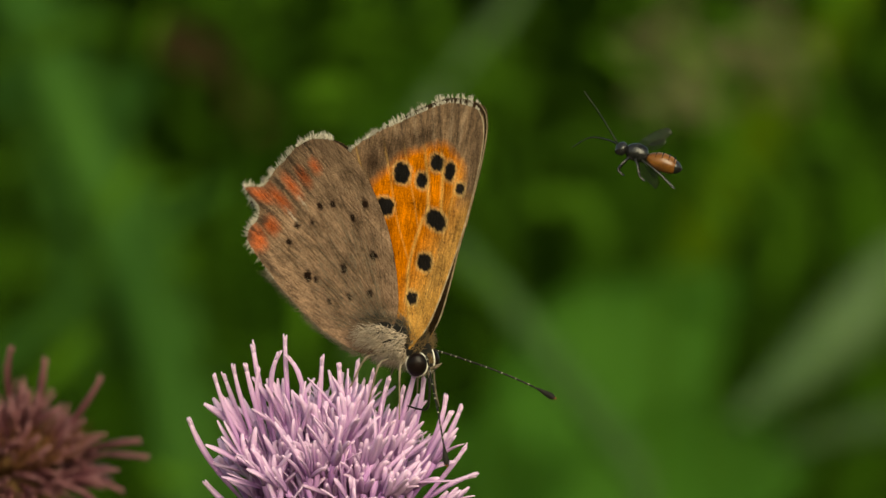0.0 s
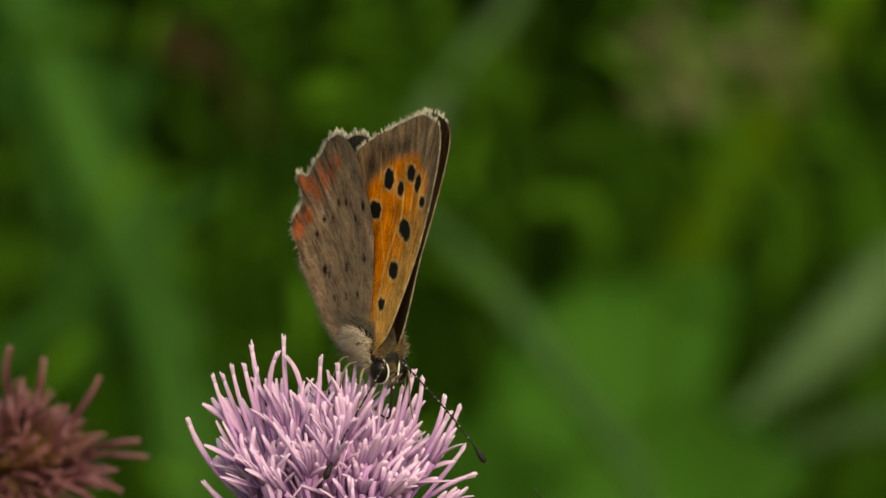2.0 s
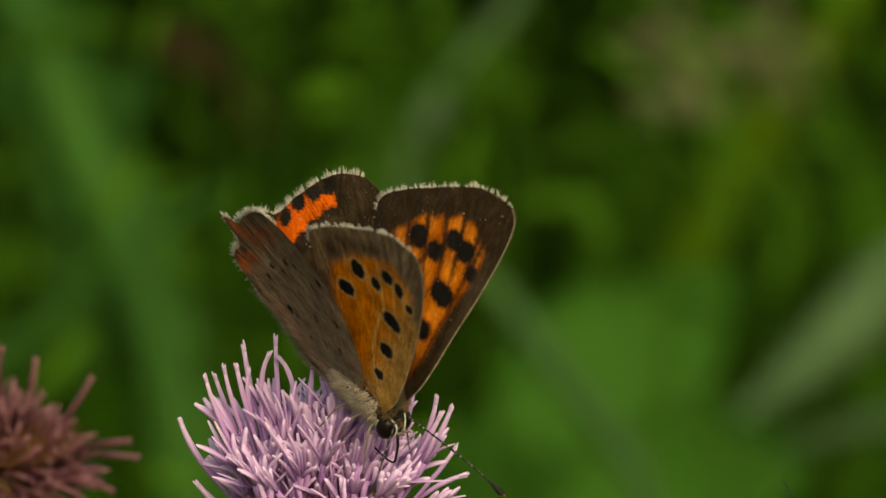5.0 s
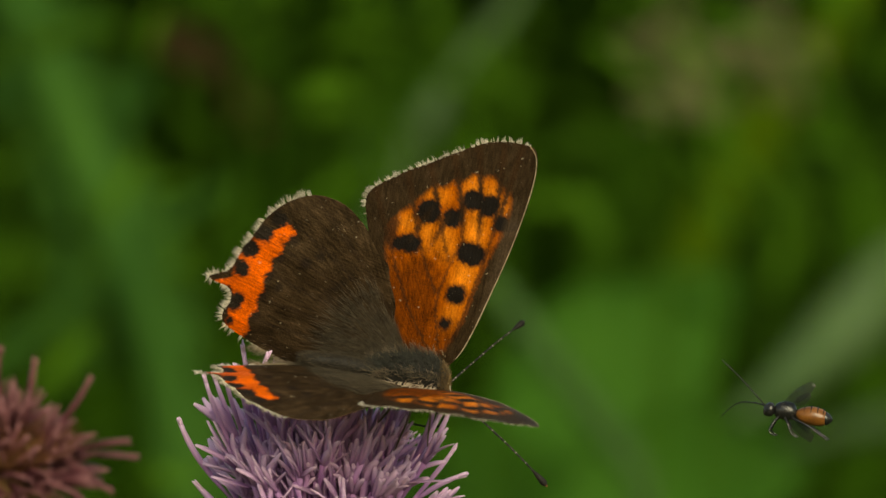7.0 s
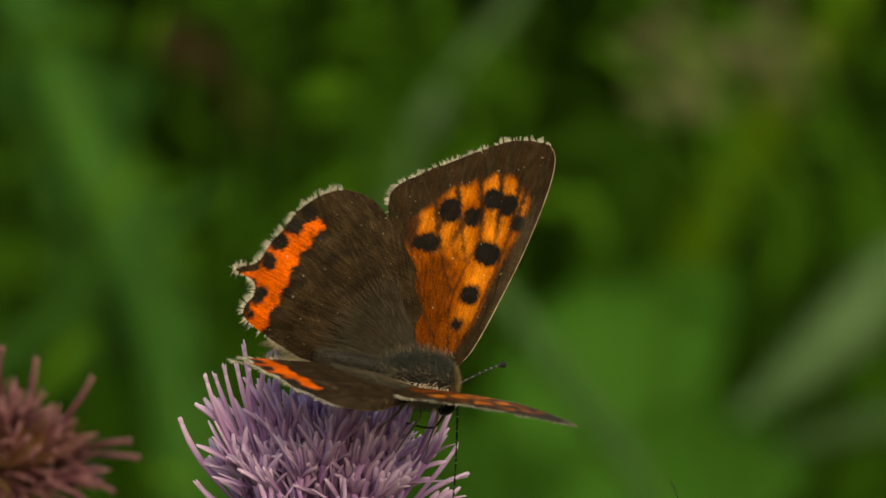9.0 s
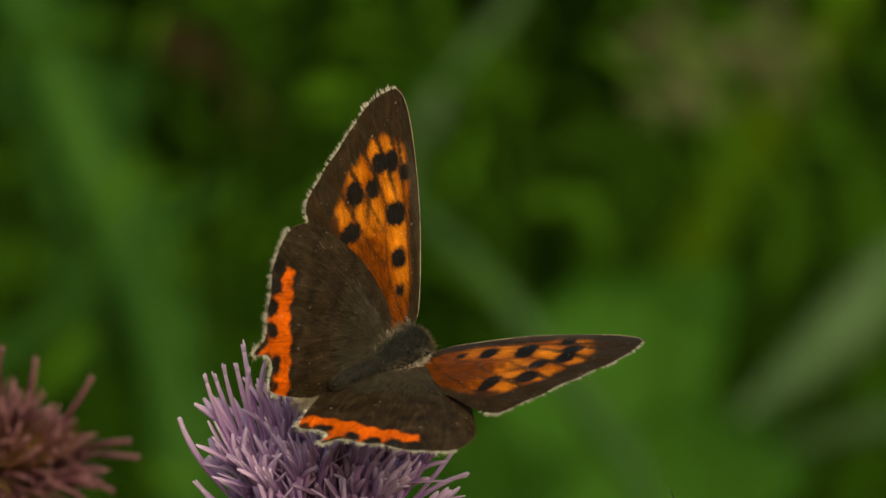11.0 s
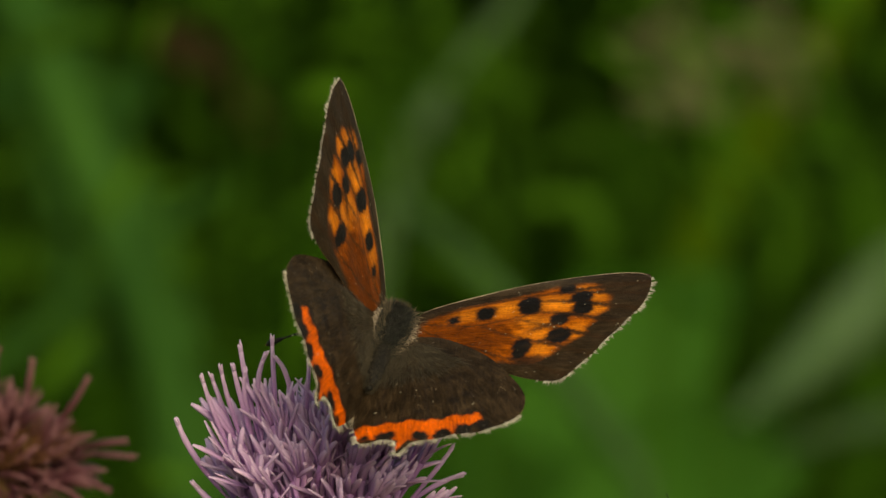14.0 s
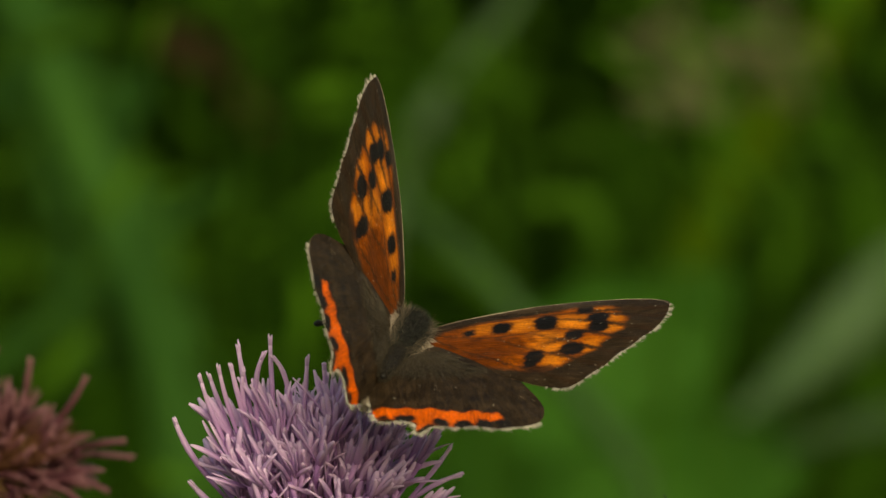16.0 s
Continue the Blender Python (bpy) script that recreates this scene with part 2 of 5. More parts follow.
# Dark spots: span, towards the head, half sizes and turn.
FORE_SPOTS = [(10.1, -2.5, 0.62, 0.6, 0), (9.95, -1.02, 0.46, 0.44, 0), (11.2, -0.05, 0.5, 0.46, 0), (10.9, 0.97, 0.56, 0.42, 0), (10.05, 1.87, 0.34, 0.3, 0),
              (7.9, -3.4, 0.52, 0.62, 0), (7.85, 0.4, 0.56, 0.78, 0.3), (5.25, 0.0, 0.52, 0.5, 0), (3.0, -0.5, 0.38, 0.4, 0)]
FORE_ORANGE = [(9.7, -4.2), (10.4, -3.5), (11.3, -2.9), (11.8, -2.0), (12.1, -1.3), (12.6, -0.4), (12.75, 0.5), (12.2, 1.4), (11.6, 2.0), (10.6, 2.1), (9.2, 1.85), (7.4, 1.3), (5.6, 0.9),
               (3.6, 0.6), (1.4, -0.3), (1.2, -1.6), (2.4, -3.0), (4.7, -4.0), (7.0, -4.5), (8.7, -4.7)]
HIND_BAND = [(10.1, 4.3), (10.35, 3.1), (10.4, 1.9), (10.2, 0.5), (9.95, -0.8), (9.9, -2.0), (9.6, -3.05), (10.7, -2.8), (11.2, -2.3), (11.1, -1.2), (11.6, -0.55), (12.2, 0.3),
             (12.0, 1.5), (11.8, 2.8), (11.3, 3.9), (10.8, 4.5)]
HIND_MARGIN_SPOTS = [(11.3, 4.65, 0.44, 0.42, 0), (11.65, 3.5, 0.48, 0.44, 0), (11.9, 2.25, 0.46, 0.46, 0), (11.85, 0.95, 0.44, 0.46, 0), (11.15, -1.05, 0.36, 0.62, 0), (10.9, -2.35, 0.2, 0.3, 0)]
HIND_NOTCHES = [(9.95, 3.9, 0.32, 0.3, 0), (10.15, 2.6, 0.26, 0.3, 0), (10.2, 1.35, 0.26, 0.32, 0), (9.95, 0.1, 0.26, 0.36, 0), (9.75, -1.3, 0.22, 0.34, 0)]
HIND_DOTS = [(8.68, 2.59, 0.22, 0.2, 0.4), (8.05, 3.36, 0.2, 0.18, 0), (6.3, 5.15, 0.3, 0.22, 0.6), (6.45, 3.8, 0.24, 0.18, 0.6), (9.2, 0.42, 0.2, 0.17, 0), (8.5, 1.44, 0.14, 0.13, 0), (3.95, 3.1, 0.27, 0.24, 0),
             (5.1, 0.85, 0.27, 0.2, 0.5), (6.7, -1.35, 0.3, 0.25, 0.5), (6.15, -1.08, 0.16, 0.14, 0), (2.7, 1.2, 0.2, 0.17, 0), (3.7, -0.1, 0.22, 0.14, 0.4), (4.6, -1.42, 0.17, 0.12, 0), (8.95, -0.7, 0.18, 0.17, 0)]
FORE_VEINS = [((1.0, 0.1), (7.2, 1.15), (14.9, 2.2)), ((7.2, 1.15), (10.0, 1.4), (15.0, 1.1)), ((7.6, 0.7), (10.6, 0.42), (14.7, -0.4)), ((7.7, -0.2), (10.4, -0.65), (14.1, -1.8)),
              ((7.3, -0.9), (9.5, -1.75), (13.3, -3.1)), ((5.2, -1.3), (8.0, -2.7), (12.6, -4.3)), ((1.0, -0.6), (4.6, -3.0), (11.2, -6.0)), ((1.0, -0.2), (4.5, -1.1), (7.7, -0.6))]
HIND_VEINS = [((0.5, 0.6), (4.2, 3.6), (9.6, 6.6)), ((3.2, 2.1), (7.0, 3.9), (11.8, 5.1)), ((4.9, 2.4), (8.0, 2.9), (12.2, 3.4)), ((4.9, 1.4), (8.2, 1.4), (12.0, 1.7)),
              ((4.4, 0.4), (8.0, 0.1), (13.0, -0.4)), ((3.0, -0.3), (7.0, -1.1), (11.4, -1.9)), ((0.6, -0.6), (5.0, -2.2), (10.4, -2.9))]


def ripple(a, b, s):
    return (np.sin(a * 3.1 * s + 1.7 * np.sin(b * 2.3 * s)) + np.sin(b * 4.7 * s + 2.1 * np.sin(a * 3.7 * s + 1)) + np.sin((a + b) * 7.9 * s + 3)) / 3


def inside(a, b, ring, soft):
    """1 inside a smooth ring, 0 outside, with a soft rim."""
    q = spline(ring, 90, closed=True)
    e = np.roll(q, -1, axis=0)
    best = np.full(a.shape, 1e9)
    odd = np.zeros(a.shape, bool)
    for (x0, y0), (x1, y1) in zip(q, e):
        dx, dy = x1 - x0, y1 - y0
        u = np.clip(((a - x0) * dx + (b - y0) * dy) / (dx * dx + dy * dy + 1e-12), 0, 1)
        best = np.minimum(best, np.hypot(a - x0 - u * dx, b - y0 - u * dy))
        if y0 != y1:
            odd ^= ((y0 > b) != (y1 > b)) & (a < dx * (b - y0) / dy + x0)
    return np.clip(0.5 + np.where(odd, best, -best) / soft, 0, 1)


def spots_mask(a, b, spots, soft, grow=0.0):
    m = np.zeros(a.shape)
    for x, y, rx, ry, turn in spots:
        c, s = math.cos(turn), math.sin(turn)
        u, v = (a - x) * c + (b - y) * s, -(a - x) * s + (b - y) * c
        d = (np.abs(u / (rx + grow)) ** 2.6 + np.abs(v / (ry + grow)) ** 2.6) ** (1 / 2.6)
        m = np.maximum(m, np.clip(0.5 + (1 - d) * min(rx, ry) / soft, 0, 1))
    return m


def line_mask(a, b, lines, width):
    m = np.zeros(a.shape)
    for line in lines:
        q = spline(line, 14)
        for (x0, y0), (x1, y1) in zip(q[:-1], q[1:]):
            dx, dy = x1 - x0, y1 - y0
            u = np.clip(((a - x0) * dx + (b - y0) * dy) / (dx * dx + dy * dy), 0, 1)
            m = np.maximum(m, np.clip(1.3 - np.hypot(a - x0 - u * dx, b - y0 - u * dy) / width, 0, 1))
    return m


def blend(c, m, colour):
    return c * (1 - m[:, None]) + np.array(colour)[None, :] * m[:, None]


def grain_of(a, b, along, across, s):
    """Streaks that run out from the wing's root, between -1 and 1."""
    ray, far = np.arctan2(b, a + 1.2), np.hypot(a + 1.2, b)
    return np.clip(ripple(ray * across, far * along + 2.3 * np.sin(ray * 23), s) + 0.5 * ripple(ray * across * 2.7, far * along * 1.6 + 5, s), -1, 1)


def fore_upper(a, b):
    j, k = a + 0.1 * ripple(a, b, 2.6), b + 0.08 * ripple(b, a, 2.9)
    streak = grain_of(a, b, 0.7, 26.0, 1.0)
    c = np.tile([0.024, 0.0145, 0.008], (len(a), 1)) * (1 + 0.35 * streak)[:, None]
    orange = inside(j + 0.12 * np.sin(b * 5.5) * np.clip((a - 10) / 1.5, 0, 1), k, FORE_ORANGE, 0.45)
    # rusty cells behind the middle, clear orange ones towards the front edge
    fire = np.tile([0.27, 0.058, 0.004], (len(a), 1))
    bright = spots_mask(a, b, [(9.5, 0.35, 1.35, 0.62, -0.1), (6.55, 0.2, 1.0, 0.62, 0.1), (4.0, 0.0, 0.9, 0.45, 0.1), (11.9, -0.2, 0.6, 0.5, 0), (11.85, 0.8, 0.5, 0.4, 0), (11.2, -2.3, 0.35, 0.5, 0),
                               (9.2, -3.7, 0.5, 0.5, 0), (10.9, 1.6, 0.5, 0.35, 0), (8.5, -1.3, 1.0, 0.5, -0.3), (8.8, -2.4, 0.9, 0.4, -0.3)], 0.9)
    fire = blend(fire, bright, (0.52, 0.15, 0.015))
    dusky = np.maximum(np.clip((7.9 - a + 0.7 * ripple(a, b, 0.9)) / 1.6, 0, 1) * np.clip((-0.5 - b + 0.2 * ripple(a, b, 1.5)) / 0.9, 0, 1), np.clip((5.0 - a) / 2.4, 0, 1) * 0.8)
    fire = blend(fire, dusky * (0.9 - 0.12 * streak), (0.085, 0.018, 0.002))
    fire = fire * (1 + 0.16 * streak)[:, None]
    c = c * (1 - orange[:, None]) + fire * orange[:, None]
    c = blend(c, line_mask(j, k, FORE_VEINS, 0.1 + 0.022 * np.clip(a - 6, 0, 6)) * (0.6 + 0.35 * np.clip((a - 8.5) / 2, 0, 1)), (0.024, 0.012, 0.006))
    blocks = [(10.12, -2.6, 0.66, 0.62, 0), (9.95, -1.15, 0.52, 0.5, 0), (11.2, -0.13, 0.56, 0.54, 0), (10.98, 0.88, 0.6, 0.5, 0), (10.0, 1.8, 0.46, 0.36, 0), (9.9, 2.5, 0.22, 0.2, 0),
              (8.0, -3.35, 0.5, 0.62, 0), (7.85, -3.95, 0.36, 0.4, 0), (7.9, 0.35, 0.62, 0.8, 0.3), (5.25, -0.05, 0.54, 0.5, 0), (3.3, -0.35, 0.3, 0.28, 0)]
    c = blend(c, spots_mask(j, k, blocks, 0.22, 0.1), (0.007, 0.006, 0.006))
    c = blend(c, spots_mask(j, k, [(9.3, -2.9, 0.9, 0.16, 0.4), (9.0, -1.75, 0.9, 0.14, 0.35), (10.3, -0.6, 0.5, 0.16, 0), (8.6, -4.5, 0.9, 0.35, 0.2)], 0.25) * 0.85, (0.022, 0.012, 0.007))
    c = blend(c, np.clip((b - 1.2 - 0.085 * a + 0.25) / 0.5, 0, 1) * np.clip((12 - a) / 2, 0, 1) * 0.5, (0.07, 0.047, 0.03))
    return c


def fore_under(a, b):
    j, k = a + 0.08 * ripple(a, b, 2.6), b + 0.08 * ripple(b, a, 2.9)
    streak = grain_of(a, b, 0.6, 24.0, 1.0)
    c = np.tile([0.175, 0.107, 0.066], (len(a), 1)) * (1 + 0.28 * streak)[:, None]
    orange = np.maximum(inside(7 + (j - 7) * 1.06, k, FORE_ORANGE, 0.7), np.clip((6.5 - a) / 3, 0, 1) * 0.92)
    orange = np.maximum(orange, np.clip((10.2 - a) / 1.6, 0, 1) * np.clip((b + 0.5) / 1.0, 0, 1) * 0.8)
    rust = blend(np.tile([0.5, 0.135, 0.008], (len(a), 1)), np.clip((b + 0.9) / 2.4 + (6.0 - a) / 6, 0, 1) * 0.9, (0.46, 0.235, 0.06))
    rust = rust * (1 + 0.2 * streak)[:, None]
    c = c * (1 - orange[:, None]) + rust * orange[:, None]
    # smoky row along the inside of the margin
    smoke = spots_mask(j, k, [(10.4, -4.6, 0.8, 0.75, 0.4), (11.2, -3.7, 0.6, 0.6, 0.4), (11.75, -2.75, 0.45, 0.5, 0.3), (12.3, -1.8, 0.4, 0.45, 0.2), (12.7, -0.8, 0.3, 0.4, 0.1)], 0.9)
    c = blend(c, smoke * 0.85, (0.05, 0.028, 0.018))
    c = blend(c, line_mask(a, b, FORE_VEINS[2:4] + FORE_VEINS[7:], 0.16) * 0.5 * np.clip((12.3 - a) / 1.2, 0, 1), (0.66, 0.36, 0.1))
    c = blend(c, line_mask(a, b, FORE_VEINS, 0.07) * 0.35 * np.clip((12.3 - a) / 1.2, 0, 1), (0.6, 0.33, 0.1))
    c = blend(c, line_mask(j, k, FORE_VEINS, 0.1) * 0.75 * np.clip((a - 11.6 - 0.2 * b) / 1.0, 0, 1), (0.05, 0.032, 0.022))
    c = blend(c, line_mask(j, k + 0.5, FORE_VEINS, 0.16) * 0.35 * np.clip((a - 11.8) / 1.0, 0, 1), (0.34, 0.235, 0.16))
    c = blend(c, spots_mask(j, k, FORE_SPOTS, 0.22, 0.1) * 0.6, (0.6, 0.43, 0.2))
    c = blend(c, spots_mask(j, k, FORE_SPOTS, 0.14), (0.009, 0.008, 0.008))
    dust = np.clip(ripple(a, b, 4.3) * ripple(b, a, 5.1) * 4 - 0.35, 0, 1) * np.clip((7 - a) / 3 + (b - 0.2) * 0.8, 0, 1) * np.clip((11.5 - a) / 2, 0, 1)
    c = blend(c, dust * 0.8, (0.075, 0.05, 0.028))
    return c


def hind_upper(a, b):
    j, k = a + 0.1 * ripple(a, b, 2.6), b + 0.1 * ripple(b, a, 2.9)
    streak = grain_of(a, b, 0.6, 24.0, 1.0)
    c = np.tile([0.024, 0.0145, 0.0078], (len(a), 1)) * (1 + 0.4 * streak + 0.25 * ripple(a, b, 0.7))[:, None]
    c = blend(c, np.clip((7.5 - a) / 6, 0, 1) * np.clip((0.9 - abs(b - 0.3) / 3), 0, 1) * (0.5 + 0.3 * streak), (0.05, 0.035, 0.023))
    c = blend(c, line_mask(j, k, HIND_VEINS, 0.1) * 0.6, (0.016, 0.01, 0.007))
    c = blend(c, inside(j + 0.12 * np.sin(b * 4.9), k, HIND_BAND, 0.22), (0.56, 0.085, 0.008))
    c = blend(c, spots_mask(j, k, [(12.35, -0.25, 0.9, 0.2, -0.6), (11.9, 1.6, 0.45, 0.14, 0), (11.6, 2.9, 0.4, 0.12, 0)], 0.2), (0.52, 0.08, 0.01))
    c = c * (1 + 0.16 * streak)[:, None]
    c = blend(c, spots_mask(j, k, HIND_NOTCHES, 0.22), (0.016, 0.01, 0.007))
    c = blend(c, spots_mask(j, k, HIND_MARGIN_SPOTS, 0.2, 0.03), (0.01, 0.008, 0.007))
    c = blend(c, spots_mask(j, k, [(8.7, 3.0, 0.32, 0.36, 0), (8.1, 3.8, 0.26, 0.3, 0), (6.4, 2.5, 0.14, 0.75, 0.5), (6.3, 1.6, 0.14, 0.4, -0.6), (9.4, 0.9, 0.2, 0.3, 0)], 0.3) * 0.75, (0.01, 0.007, 0.006))
    return c


def hind_under(a, b):
    j, k = a + 0.08 * ripple(a, b, 2.6), b + 0.08 * ripple(b, a, 2.9)
    c = np.tile([0.245, 0.148, 0.096], (len(a), 1))
    c = blend(c, np.clip((a - 9.6) / 2.2, 0, 1) * 0.55, (0.115, 0.072, 0.047))
    c = blend(c, np.clip(ripple(a, b, 1.1), 0, 1) * 0.3, (0.13, 0.088, 0.06))
    c = blend(c, line_mask(a, b, HIND_VEINS, 0.08) * 0.4, (0.11, 0.074, 0.05))
    c = c * (1 + 0.34 * grain_of(a, b, 0.55, 22.0, 1.0) + 0.18 * grain_of(a, b, 1.4, 40.0, 1.0))[:, None]
    dust = np.clip(ripple(a, b, 6.3) * ripple(b, a, 7.1) * 3 - 0.4, 0, 1) * np.clip((7 - a) / 4, 0, 1)
    c = blend(c, dust * 0.7, (0.05, 0.034, 0.024))
    red = [(10.3, 4.4, 0.4, 0.3, 0.3), (10.6, 3.2, 0.55, 0.3, 0.2), (10.9, 2.15, 0.7, 0.28, 0.1), (11.1, 0.85, 0.85, 0.32, 0), (12.2, 0.1, 0.9, 0.3, -0.5), (10.5, -0.8, 0.55, 0.45, 0), (10.7, -2.1, 0.7, 0.5, 0.3)]
    c = blend(c, spots_mask(j, k, red, 0.5) * 0.75, (0.46, 0.075, 0.012))
    # dark wedges on the veins towards the margin, with a pale fleck inside them
    c = blend(c, line_mask(j, k, HIND_VEINS, 0.13) * 0.8 * np.clip((a - 10.0) / 1.0, 0, 1), (0.035, 0.022, 0.016))
    c = blend(c, spots_mask(j, k, [(11.5, 2.7, 0.5, 0.14, 0.1), (11.7, 1.5, 0.5, 0.14, 0), (9.9, 2.7, 0.5, 0.12, 0.2), (10.0, 1.5, 0.55, 0.12, 0.1), (11.1, -1.0, 0.25, 0.4, 0), (11.2, -2.4, 0.35, 0.25, 0), (9.0, -2.7, 0.9, 0.2, 0)], 0.3) * 0.75, (0.04, 0.027, 0.02))
    c = blend(c, spots_mask(j, k, [(9.85, 0.65, 0.45, 0.07, 0.1), (9.7, 1.9, 0.3, 0.06, 0.1)], 0.15) * 0.7, (0.55, 0.45, 0.36))
    c = blend(c, spots_mask(j, k, HIND_DOTS, 0.12, 0.02), (0.016, 0.008, 0.006))
    return c


def camber(a, b, hind):
    """How far the wing bows to its upper side, in mm."""
    if hind:
        return 0.35 * np.sin(np.clip(a / 12, 0, 1) * 3.1) - 0.02 * (b - 1.5) ** 2 * np.clip(a / 8, 0, 1) + 0.04 * np.sin(b * 2.6) * np.clip(a / 6, 0, 1)
    return 0.3 * np.sin(np.clip(a / 15, 0, 1) * 3.1) - 0.012 * (b + 1) ** 2 * np.clip(a / 8, 0, 1) + 0.03 * np.sin(b * 3.4) * np.clip(a / 6, 0, 1)


def wing_side(name, edge, side, up, paint, material, hind, around=460, along=170):
    """One scaled face of a wing as a fan of cells from the hinge to the edge. side: -1 right, 1 left; up: 1 the upper face, -1 the under face."""
    rim = spline(edge, around, closed=True)
    f = np.linspace(0.02, 1, along) ** 0.85
    a = (f[:, None] * rim[None, :, 0]).ravel()
    b = (f[:, None] * rim[None, :, 1]).ravel()
    if hind:
        b = b + (1 - np.repeat(f, around)) * -0.1
    half = 0.04 * (1 - np.repeat(f, around) ** 6) + 0.012
    c = camber(a, b, hind) + up * half
    co = np.stack([a, b, c * -side], 1) * MM
    i, k = np.meshgrid(np.arange(along - 1), np.arange(around), indexing="ij")
    k2 = (k + 1) % around
    quad = np.stack([i * around + k, i * around + k2, (i + 1) * around + k2, (i + 1) * around + k], -1).reshape(-1, 4)
    if (up > 0) == (side < 0):
        quad = quad[:, ::-1]
    me = bpy.data.meshes.new(name)
    me.vertices.add(len(co))
    me.vertices.foreach_set("co", co.ravel())
    me.loops.add(quad.size)
    me.loops.foreach_set("vertex_index", quad.ravel())
    me.polygons.add(len(quad))
    me.polygons.foreach_set("loop_start", np.arange(0, quad.size, 4))
    me.update(calc_edges=True)
    me.validate()
    col = np.ones((len(co), 4))
    col[:, :3] = np.clip(paint(a, b), 0, 1)
    me.color_attributes.new("scales", "FLOAT_COLOR", "POINT").data.foreach_set("color", col.ravel())
    me.materials.append(material)
    return me


def make_wing(name, side, hind):
    rng = random.Random(7 if hind else 3)
    edge = HIND_EDGE if hind else FORE_EDGE
    wing = part_mesh(name, wing_side(name, edge, side, -1, hind_under if hind else fore_under, UNDER, hind), UNDER, butterfly,
                     "grey-brown underside with small dark dots" if hind else "orange underside with black spots")
    part_mesh("upper_side", wing_side("upper_side", edge, side, 1, hind_upper if hind else fore_upper, UPPER, hind), UPPER, wing,
              "dark brown with an orange margin band" if hind else "orange with black spots and brown margin")
    # fringe along the outer margin
    rim = spline(edge, 900, closed=True)
    first, last = ((0.27, 0.81) if hind else (0.395, 0.743))
    v, f = [], []
    n = len(rim)
    for i in range(int(n * first), int(n * last)):
        if not hind and i > n * 0.725 and rng.random() < 0.5:
            continue
        p, q = rim[i], rim[(i + 2) % n]
        t = q - p
        out = np.array([t[1], -t[0]])
        out = -out / (np.hypot(*out) + 1e-9)
        if out[0] < -0.5 and not hind:
            out = -out
        c = float(camber(np.array([p[0]]), np.array([p[1]]), hind)[0])
        if math.sin(i * 0.41 + 3 * math.sin(i * 0.13)) < -0.35 and rng.random() < 0.75:
            continue
        for _ in range(3):
            ln = rng.uniform(0.16, 0.4) * (1.3 if hind else 1.0) * (0.85 + 0.4 * math.sin(i * 0.62 + 4 * math.sin(i * 0.11) + 3 * math.sin(i * 0.037)))
            d = Vector((out[0] + rng.uniform(-0.25, 0.25), out[1] + rng.uniform(-0.25, 0.25), rng.uniform(-0.25, 0.25)))
            hair(v, f, Vector((p[0] - out[0] * 0.05, p[1] - out[1] * 0.05, -side * c)) * MM, d, ln * MM, 0.022 * MM)
    tagged(part_mesh("fringe", mesh_of("fringe", v, f), FRINGE, wing, "pale hair fringe"), kind="stuff")
    if hind:
        # silky hair that fans out from the base over both faces
        v, f = [], []
        for _ in range(2600):
            w, d0 = rng.uniform(-0.55, 0.75), 1.0 + 4.0 * rng.random() ** 1.4
            a0, b0 = d0 * math.cos(w), d0 * math.sin(w)
            if b0 > 0.2 + 0.75 * a0:
                continue
            c = float(camber(np.array([a0]), np.array([b0]), True)[0]) + 0.03
            w += rng.gauss(0, 0.12)
            hair(v, f, Vector((a0, b0, -side * c)) * MM, (math.cos(w), math.sin(w), -side * rng.uniform(0.03, 0.16)), rng.uniform(0.9, 2.4) * MM, 0.013 * MM)
        tagged(part_mesh("base_hair", mesh_of("base_hair", v, f), BASE_HAIR, wing, "dark silky hair over the base"), kind="stuff")
        v, f = [], []
        for _ in range(1300):
            w, d0 = rng.uniform(-0.6, 0.7), 0.5 + 8.5 * rng.random()
            a0, b0 = d0 * math.cos(w), d0 * math.sin(w)
            if b0 > 0.2 + 0.75 * a0 or b0 < -3.1:
                continue
            c = float(camber(np.array([a0]), np.array([b0]), True)[0]) - 0.03
            w += rng.gauss(0, 0.1)
            hair(v, f, Vector((a0, b0, -side * c)) * MM, (math.cos(w), math.sin(w), side * rng.uniform(0.02, 0.12)), rng.uniform(0.4, 1.2) * MM, 0.01 * MM)
        for _ in range(900):
            a0 = rng.uniform(0.8, 9.0)
            b0 = -3.05 + 1.1 * max(0, 1 - a0 / 4.0)
            c = float(camber(np.array([a0]), np.array([b0]), True)[0])
            hair(v, f, Vector((a0, b0, -side * c)) * MM, (rng.uniform(0.6, 1.2), -0.8, rng.uniform(-0.4, 0.4)), rng.uniform(0.3, 1.1) * MM, 0.011 * MM)
        tagged(part_mesh("wing_hair", mesh_of("wing_hair", v, f), WING_HAIR, wing, "beige inner margin hair"), kind="stuff")
    else:
        # stiff pale leading rib
        q = spline(FORE_EDGE[:9], 40)
        cc = camber(q[:, 0], q[:, 1], False)
        path = [Vector((x, y - 0.05, -side * z)) * MM for (x, y), z in zip(q, cc)]
        v, f = tube_data(path, [(0.06 - 0.03 * i / 39) * MM for i in range(40)], 6)
        part_mesh("leading_rib", mesh_of("leading_rib", v, f), VEIN, wing, "pale leading edge rib")
    return wing


butterfly = tagged(new("butterfly"), "small butterfly with orange black-spotted wings feeding on thistle", "butterfly")


